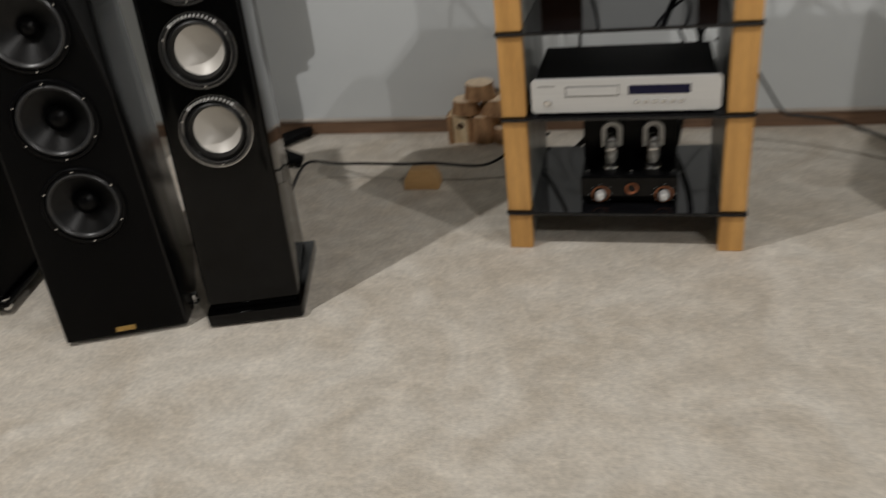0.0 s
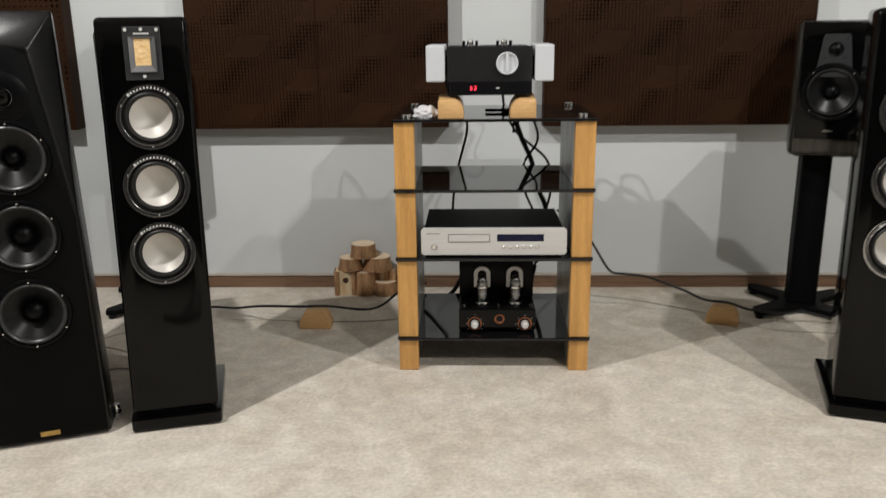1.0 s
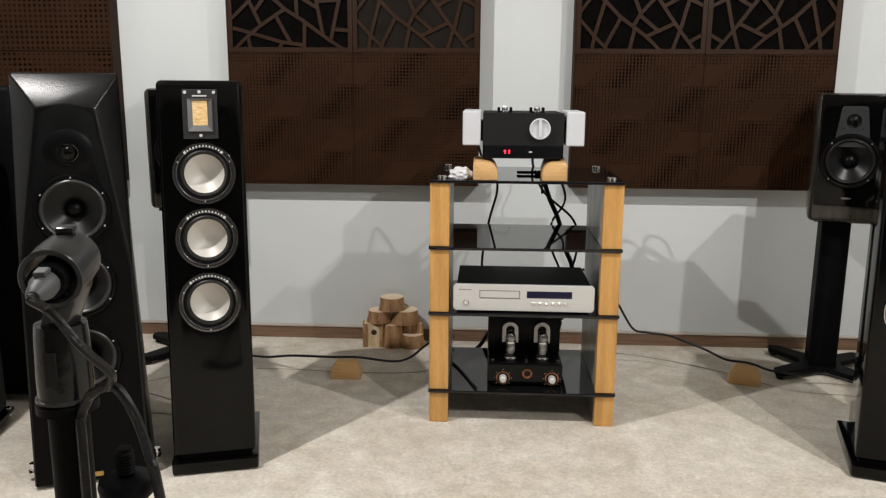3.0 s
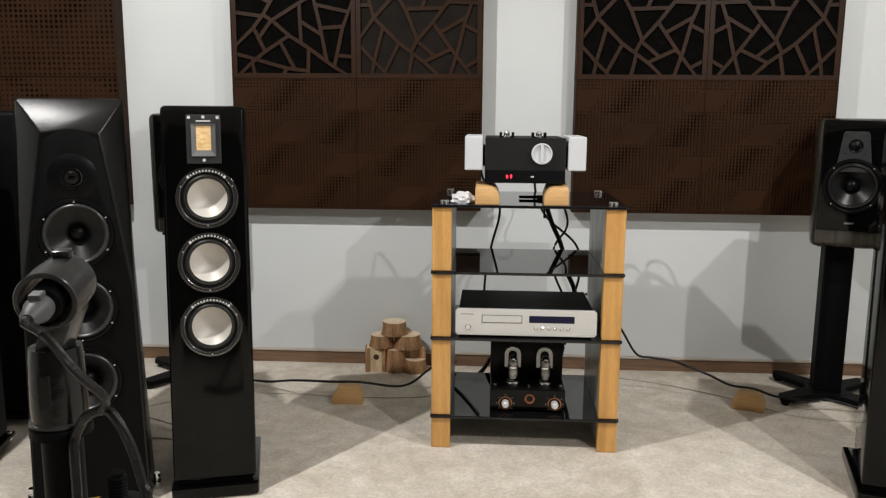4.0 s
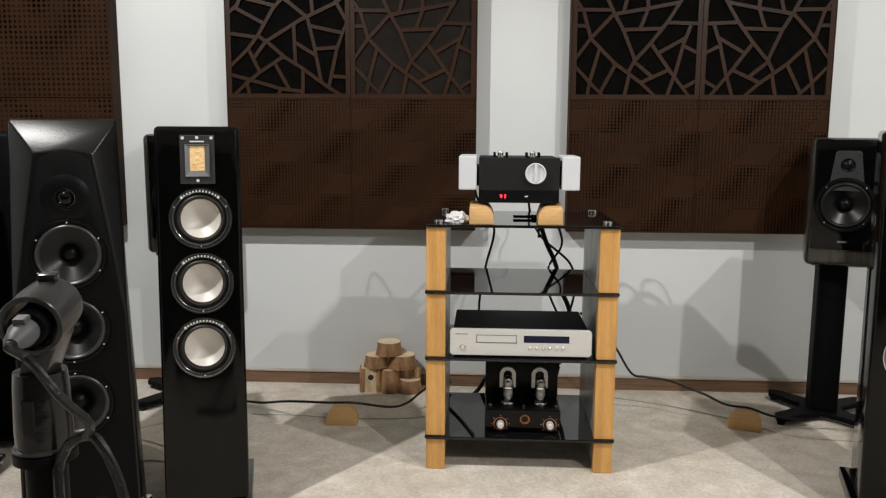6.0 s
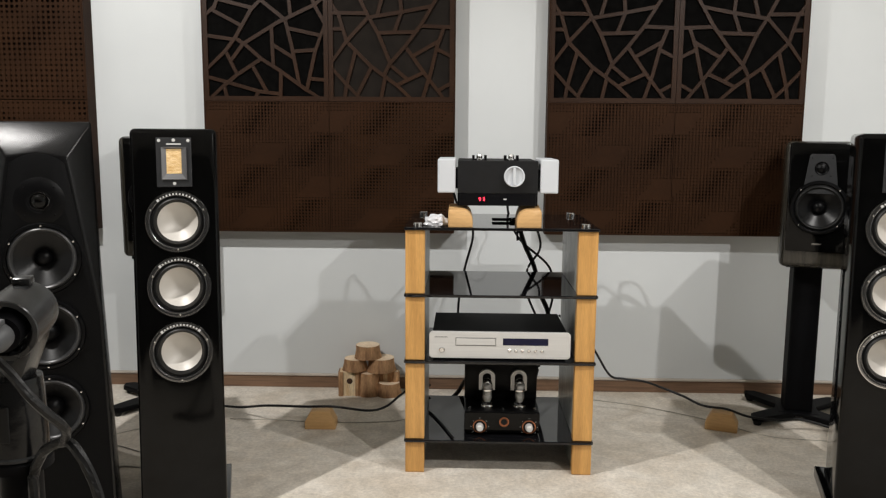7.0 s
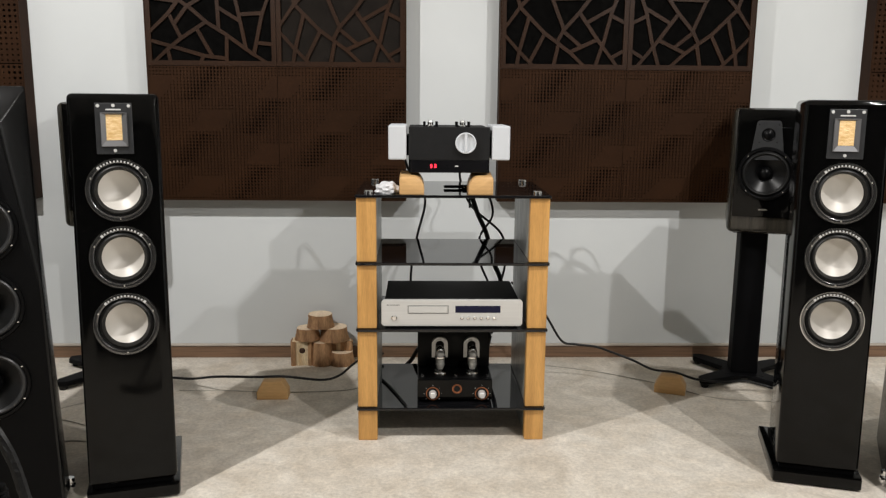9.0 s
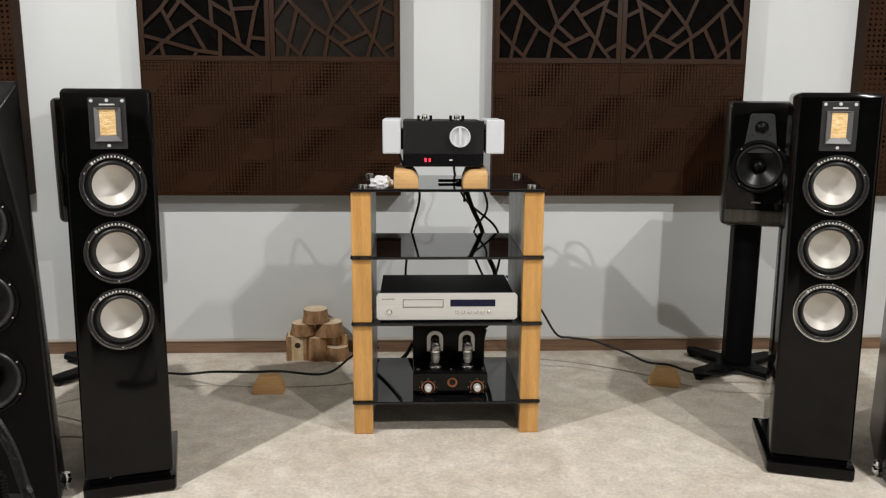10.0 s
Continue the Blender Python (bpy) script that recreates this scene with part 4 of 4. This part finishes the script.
BK = 0.47
cable([(-0.06, 0.32, 0.93), (-0.13, 0.41, 0.97), (-0.16, BK, 0.90), (-0.13, BK + 0.02, 0.80), (-0.09, BK + 0.01, 0.75), (-0.085, BK + 0.01, 0.70), (-0.11, BK + 0.02, 0.60), (-0.13, BK, 0.50), (-0.135, BK - 0.02, 0.42), (-0.12, 0.36, 0.41)], 0.0045, "black cable hanging behind the rack")
cable([(0.03, 0.32, 0.93), (0.04, 0.43, 0.93), (0.045, BK + 0.01, 0.87), (0.045, BK, 0.80), (0.09, BK + 0.03, 0.70), (0.20, BK + 0.02, 0.60), (0.215, BK, 0.50), (0.20, BK, 0.42), (0.19, BK - 0.06, 0.40)], 0.0045, "black cable hanging behind the rack")
cable([(0.10, 0.32, 0.92), (0.11, 0.41, 0.91), (0.11, BK, 0.86), (0.08, BK, 0.79), (0.105, BK + 0.01, 0.69), (0.145, BK + 0.02, 0.60), (0.17, BK + 0.01, 0.50), (0.20, BK, 0.42), (0.19, BK + 0.01, 0.30), (0.16, BK, 0.20), (0.14, 0.40, 0.13)], 0.009, "thick black mains cable hanging behind the rack")
cable([(0.07, 0.32, 0.94), (0.13, 0.42, 0.95), (0.14, BK + 0.02, 0.88), (0.12, BK - 0.005, 0.80), (0.16, BK + 0.03, 0.72), (0.165, BK + 0.03, 0.66), (0.12, BK + 0.01, 0.59), (0.12, BK, 0.50), (0.16, BK, 0.40), (0.13, 0.30, 0.40)], 0.0045, "black cable looping behind the rack")
cable([(-0.30, 0.60, 0.012), (-0.22, 0.52, 0.03), (-0.14, 0.50, 0.10), (-0.10, 0.46, 0.17), (-0.06, 0.36, 0.16)], 0.008, "thick black cable behind the valve amplifier")
cable([(-0.232, 0.251, SHELF[0] + GT + 0.0045), (-0.208, 0.193, SHELF[0] + GT + 0.0045), (-0.177, 0.105, SHELF[0] + GT + 0.0045), (-0.145, 0.007, SHELF[0] + GT + 0.0045)], 0.004, "black cable end on the lowest shelf")

BH = 0.068


def cable_lifter(m, label):
    w, h, d = 0.114, BH, 0.062
    b = prism([(-w / 2, 0), (w / 2, 0), (w / 2, h * 0.42), (w / 2 - 0.022, h), (-w / 2 + 0.022, h), (-w / 2, h * 0.42)], d, "y", 0, 0.003)
    o = part("cable_lifter", b, BLOCK, None, smooth=True)
    o.matrix_basis = m
    return tagged(o, label, "wooden block", "cable lifters")


cable_lifter(pose(-0.641, 0.365, 0, 0, 0, 1), "honey-coloured wooden cable lifter block on the carpet")
cable_lifter(pose(0.842, 0.412, 0, 0, 0, -22), "honey-coloured wooden cable lifter block on the carpet")
cr = 0.0075
cable([(-0.93, -0.06, 0.10), (-1.06, 0.30, 0.03), (-1.11, 0.56, 0.012), (-0.97, 0.50, 0.034), (-0.85, 0.42, 0.070), (-0.70, 0.40, BH + cr), (-0.60, 0.405, BH + cr), (-0.47, 0.44, 0.050), (-0.41, 0.50, 0.046), (-0.36, 0.56, 0.071), (-0.31, 0.58, 0.10), (-0.24, 0.48, 0.14)],
      0.0047, "twisted black speaker cable resting on a wooden block", twist=0.06, steps=18)
cable([(0.24, 0.47, 0.42), (0.35, 0.50, 0.322), (0.389, 0.52, 0.267), (0.454, 0.56, 0.165), (0.51, 0.56, 0.151), (0.587, 0.55, 0.144), (0.647, 0.52, 0.130), (0.718, 0.49, 0.109), (0.791, 0.47, BH + 0.011), (0.87, 0.445, BH + cr), (0.95, 0.44, 0.05), (1.05, 0.42, 0.045), (1.14, 0.43, 0.045), (1.26, 0.38, 0.02), (1.22, 0.15, 0.05), (1.12, -0.02, 0.10)],
      0.0046, "twisted black speaker cable resting on a wooden block", twist=0.06, steps=18)
cable([(-1.005, 0.46, 0.002), (-0.814, 0.456, 0.002), (-0.721, 0.445, 0.002), (-0.553, 0.44, 0.002), (-0.41, 0.453, 0.002), (-0.344, 0.476, 0.002), (-0.30, 0.52, 0.002)], 0.0018, "thin grey wire on the carpet", WIRE)
cable([(0.35, 0.76, 0.002), (0.432, 0.742, 0.002), (0.521, 0.711, 0.002), (0.649, 0.651, 0.002), (0.824, 0.532, 0.002), (1.0, 0.37, 0.002), (1.2, 0.33, 0.002)], 0.0018, "thin grey wire on the carpet", WIRE)
cable([(-1.02, -0.10, 0.08), (-1.10, 0.05, 0.01), (-1.28, 0.16, 0.003), (-1.40, 0.22, 0.003), (-1.30, 0.34, 0.003), (-1.12, 0.40, 0.003)], 0.0022, "thin dark wire on the carpet", WIRE)
cable([(-1.02, -0.12, 0.06), (-1.12, -0.02, 0.004), (-1.22, 0.0, 0.004), (-1.34, -0.06, 0.004), (-1.42, -0.02, 0.05)], 0.003, "thin dark wire on the carpet", WIRE)


def log_piece(x, y, z, r, h, seed):
    """A short sawn log, wider at its foot, with a pale end."""
    rnd = random.Random(seed)
    b = bmesh.new()
    n = 18
    rings = []
    for k in range(5):
        t = k / 4
        ring = []
        for i in range(n):
            a = 2 * math.pi * i / n
            rr = r * (1 + 0.07 * noise.noise(Vector((math.cos(a) * 1.4, math.sin(a) * 1.4, seed * 3.1 + t * 0.7))) + 0.012 * rnd.uniform(-1, 1))
            px, py = rr * math.cos(a), rr * math.sin(a)
            ring.append(b.verts.new((px * (1 + 0.18 * (1 - t) ** 2), py * (1 + 0.12 * (1 - t)), h * t)))
        rings.append(ring)
    for a, c in zip(rings, rings[1:]):
        for i in range(n):
            b.faces.new((a[i], a[(i + 1) % n], c[(i + 1) % n], c[i]))
    b.faces.new(rings[0][::-1])
    bmesh.ops.recalc_face_normals(b, faces=b.faces)
    o = part("log", b, BARK, None, smooth=True)
    o.matrix_basis = pose(x, y, z, 0, 0, rnd.uniform(0, 20))
    top = bmesh.new()
    vs = [top.verts.new(v) for v in [(0.985 * math.cos(2 * math.pi * i / n), 0.985 * math.sin(2 * math.pi * i / n), 0) for i in range(n)]]
    me = o.data
    for v, src in zip(vs, [me.vertices[4 * n + i].co for i in range(n)]):
        v.co = (src.x * 0.99, src.y * 0.99, h + 0.0004)
    top.faces.new(vs)
    lo = [top.verts.new((v.co.x, v.co.y, h - 0.004)) for v in vs]
    for i in range(n):
        top.faces.new((vs[i], lo[i], lo[(i + 1) % n], vs[(i + 1) % n]))
    bmesh.ops.recalc_face_normals(top, faces=top.faces)
    part("sawn_end", top, ENDGRAIN, o, "pale sawn end")
    return tagged(o, "short sawn log with brown bark and pale end", "log", "stack of logs")


def split_log(x, y, z, w, d, h, seed, turn, knot=False):
    """A sawn block split square: pale faces, bark left down two corners, and a dark knot on one."""
    rnd = random.Random(seed)
    outline = []
    for cx, cy in ((-1, -1), (1, -1), (1, 1), (-1, 1)):
        for k in range(3):
            outline.append(((cx * w / 2) * rnd.uniform(0.90, 1.0) * (1 if k != 1 else 1.03), (cy * d / 2) * rnd.uniform(0.92, 1.0)))
    ang = sorted(outline, key=lambda p: math.atan2(p[1], p[0]))
    o = part("log", prism(ang, h, "z", 0, 0.0015), SPLIT, None, smooth=False)
    o.matrix_basis = pose(x, y, z, 0, 0, turn)
    for sx in (-1, 1):
        b = bmesh.new()
        cols = []
        for k in range(6):
            t = k / 5
            wob = noise.noise(Vector((seed, t * 5, sx))) * 0.006
            cols.append([b.verts.new((sx * (w / 2 + 0.003) + dx * sx, -d / 2 + dy, h * t)) for dx, dy in ((-0.017 + wob, -0.0035), (-0.004, -0.006), (0.003, 0.002), (0.002, d * 0.9))])
        for a, c in zip(cols, cols[1:]):
            for k in range(3):
                b.faces.new((a[k], a[k + 1], c[k + 1], c[k]))
        bmesh.ops.recalc_face_normals(b, faces=b.faces)
        bmesh.ops.solidify(b, geom=b.faces[:], thickness=0.003)
        part("bark", b, BARK, o, "brown bark left at the corner", True)
    if knot:
        part("knot", lathe([(0.0, -0.003), (0.009, -0.003), (0.013, 0.0), (0.013, 0.002)], x=0.002, y=-d / 2 + 0.001, z=h * 0.62, seg=14), BARK_DARK, o, "dark knot hole", True)
    return tagged(o, "short split piece of pale firewood with bark at its corners", "log", "stack of logs")


split_log(-0.590, 0.786, 0, 0.078, 0.066, 0.104, 1, 4, True)
log_piece(-0.507, 0.784, 0, 0.043, 0.098, 2)
log_piece(-0.424, 0.780, 0, 0.046, 0.056, 3)
split_log(-0.436, 0.803, 0.0566, 0.046, 0.042, 0.043, 7, -8)
split_log(-0.399, 0.798, 0.0566, 0.020, 0.036, 0.043, 9, 14)
log_piece(-0.566, 0.790, 0.1046, 0.046, 0.050, 4)
log_piece(-0.457, 0.795, 0.1012, 0.053, 0.056, 5)
log_piece(-0.513, 0.792, 0.1580, 0.049, 0.054, 6)

# ---- microphone stands ----


def microphone_stand():
    s = thing("microphone_stand", "black microphone stand with grey clip, plug and cable", "microphone stand", pose(-0.414, -1.958, 0))
    part("base", lathe([(0.0, 0.022), (0.05, 0.022), (0.12, 0.014), (0.125, 0.006), (0.125, 0.0), (0, 0)], "z", 40), MATTE, s, "round cast base", True)
    part("pole", lathe([(0.0135, 0.02), (0.0135, 0.86), (0.0, 0.86)], "z", 24), MATTE, s, "black pole", True)
    part("collar", lathe([(0.0125, 0.860), (0.0205, 0.862), (0.0205, 0.868), (0.018, 0.870), (0, 0.870)], "z", 28), MATTE, s, "black collar", True)
    part("adapter", lathe([(0.0182, 0.870), (0.0186, 0.885), (0.0176, 0.915), (0.0168, 0.924), (0, 0.924)], "z", 24), GREY_PLASTIC, s, "grey clip adapter", True)
    part("rim", lathe([(0.0180, 0.8702), (0.0200, 0.8704), (0.0200, 0.8722), (0.0182, 0.8730)], "z", 32), STRAP_GREY, s, "pale worn rim of the adapter", True)
    part("slot", box(-0.004, 0.0045, -0.0188, -0.0160, 0.884, 0.908, 0.0006), RUBBER, s, "dark slot in the adapter")
    part("swivel_ear", box(-0.006, 0.006, -0.011, 0.011, 0.918, 0.948, 0.003), GREY_PLASTIC, s, "swivel joint")
    ax = Vector((0.17, -0.97, -0.13)).normalized()      # towards the plug
    q = ax.to_track_quat("Z", "Y").to_matrix().to_4x4()
    ctr = Matrix.Translation((0.004, 0.0, 0.962)) @ q
    clip = place(lathe([(0.0165, -0.022), (0.0195, -0.022), (0.0205, 0.0), (0.0195, 0.020), (0.0165, 0.020), (0.0165, -0.022)], "z", 36), ctr)
    c = part("clip", clip, STRAP_GREY, s, "worn grey rubber microphone clip", True)
    part("clip_arm", prism([(0.010, 0.944), (0.0235, 0.966), (0.0215, 0.950), (0.010, 0.922), (-0.010, 0.918), (-0.006, 0.932)], 0.020, "y", -0.012, 0.002), STRAP_GREY, s, "tapered grey clip arm", True)
    part("strap_edge", place(lathe([(0.0168, 0.0196), (0.0196, 0.0196), (0.0202, 0.0208), (0.0196, 0.0216), (0.0168, 0.0216)], "z", 36), ctr), STRAP_GREY, c, "pale worn strap edge", True)
    part("buckle", place(box(-0.005, 0.007, 0.0190, 0.0245, -0.021, -0.011, 0.0015), ctr), STRAP_GREY, c, "small strap buckle", True)
    mic = place(lathe([(0.0, -0.034), (0.0105, -0.033), (0.0118, -0.029), (0.0118, 0.028), (0.0, 0.030)], "z", 30), ctr)
    part("microphone", mic, MATTE, s, "black microphone body", True)
    plug = place(lathe([(0.0086, 0.026), (0.0088, 0.036), (0.0078, 0.038), (0.0062, 0.048), (0.0040, 0.052), (0.0, 0.052)], "z", 24), ctr)
    p = part("plug", plug, PLUG, s, "worn silver plug", True)
    lv = place(box(-0.004, 0.004, 0.007, 0.0112, 0.028, 0.038, 0.001), ctr)
    part("latch", lv, PLUG, p)
    e = ctr @ Vector((0, 0, 0.050))
    part("cable", tube([tuple(e), tuple(e + ax * 0.006), (0.0181, -0.0470, 0.9470), (0.0275, -0.0507, 0.9407), (0.0384, -0.0521, 0.9281), (0.0457, -0.0484, 0.9169), (0.0505, -0.0398, 0.9056), (0.0487, -0.0311, 0.8971), (0.0415, -0.0230, 0.8869)], 0.0030), CABLE, s, "black microphone cable", True)
    part("cable_loop", tube([(0.0176, -0.019, 0.60), (0.0176, -0.0177, 0.8335), (0.0172, -0.0150, 0.8616), (0.0219, -0.0162, 0.873), (0.0295, -0.0194, 0.882), (0.0441, -0.0227, 0.888), (0.055, -0.0282, 0.8812), (0.064, -0.0304, 0.8642), (0.0709, -0.0335, 0.8429), (0.0755, -0.0358, 0.8267), (0.085, -0.036, 0.74), (0.088, -0.03, 0.60), (0.07, 0.0, 0.30), (0.06, -0.05, 0.024)], 0.0034), CABLE, s, "loop of black cable", True)
    return s


microphone_stand()
s2 = thing("microphone_stand", "black microphone stand with a bare threaded top", "microphone stand", pose(-0.364, -1.983, 0))
part("base", lathe([(0.0, 0.02), (0.04, 0.02), (0.065, 0.012), (0.07, 0.0), (0, 0)], "z", 36, 0.06, 0.09), MATTE, s2, "round cast base", True)
part("pole", tube([(0.06, 0.09, 0.015), (0.055, 0.08, 0.25), (0.02, 0.03, 0.55), (0.0, 0.0, 0.70), (0.0, 0.0, 0.812)], 0.0095, 18), MATTE, s2, "black pole", True)
part("flange", lathe([(0.0, 0.808), (0.012, 0.808), (0.0175, 0.814), (0.0185, 0.820), (0.0175, 0.824), (0.006, 0.826), (0, 0.826)], "z", 32), MATTE, s2, "dished flange", True)
prof = [(0.0048, 0.826)]
for k in range(7):
    prof += [(0.0062, 0.829 + k * 0.0022), (0.0050, 0.8301 + k * 0.0022)]
part("threaded_stud", lathe(prof + [(0.0048, 0.846), (0.0, 0.846)], "z", 20), MATTE, s2, "threaded stud", True)
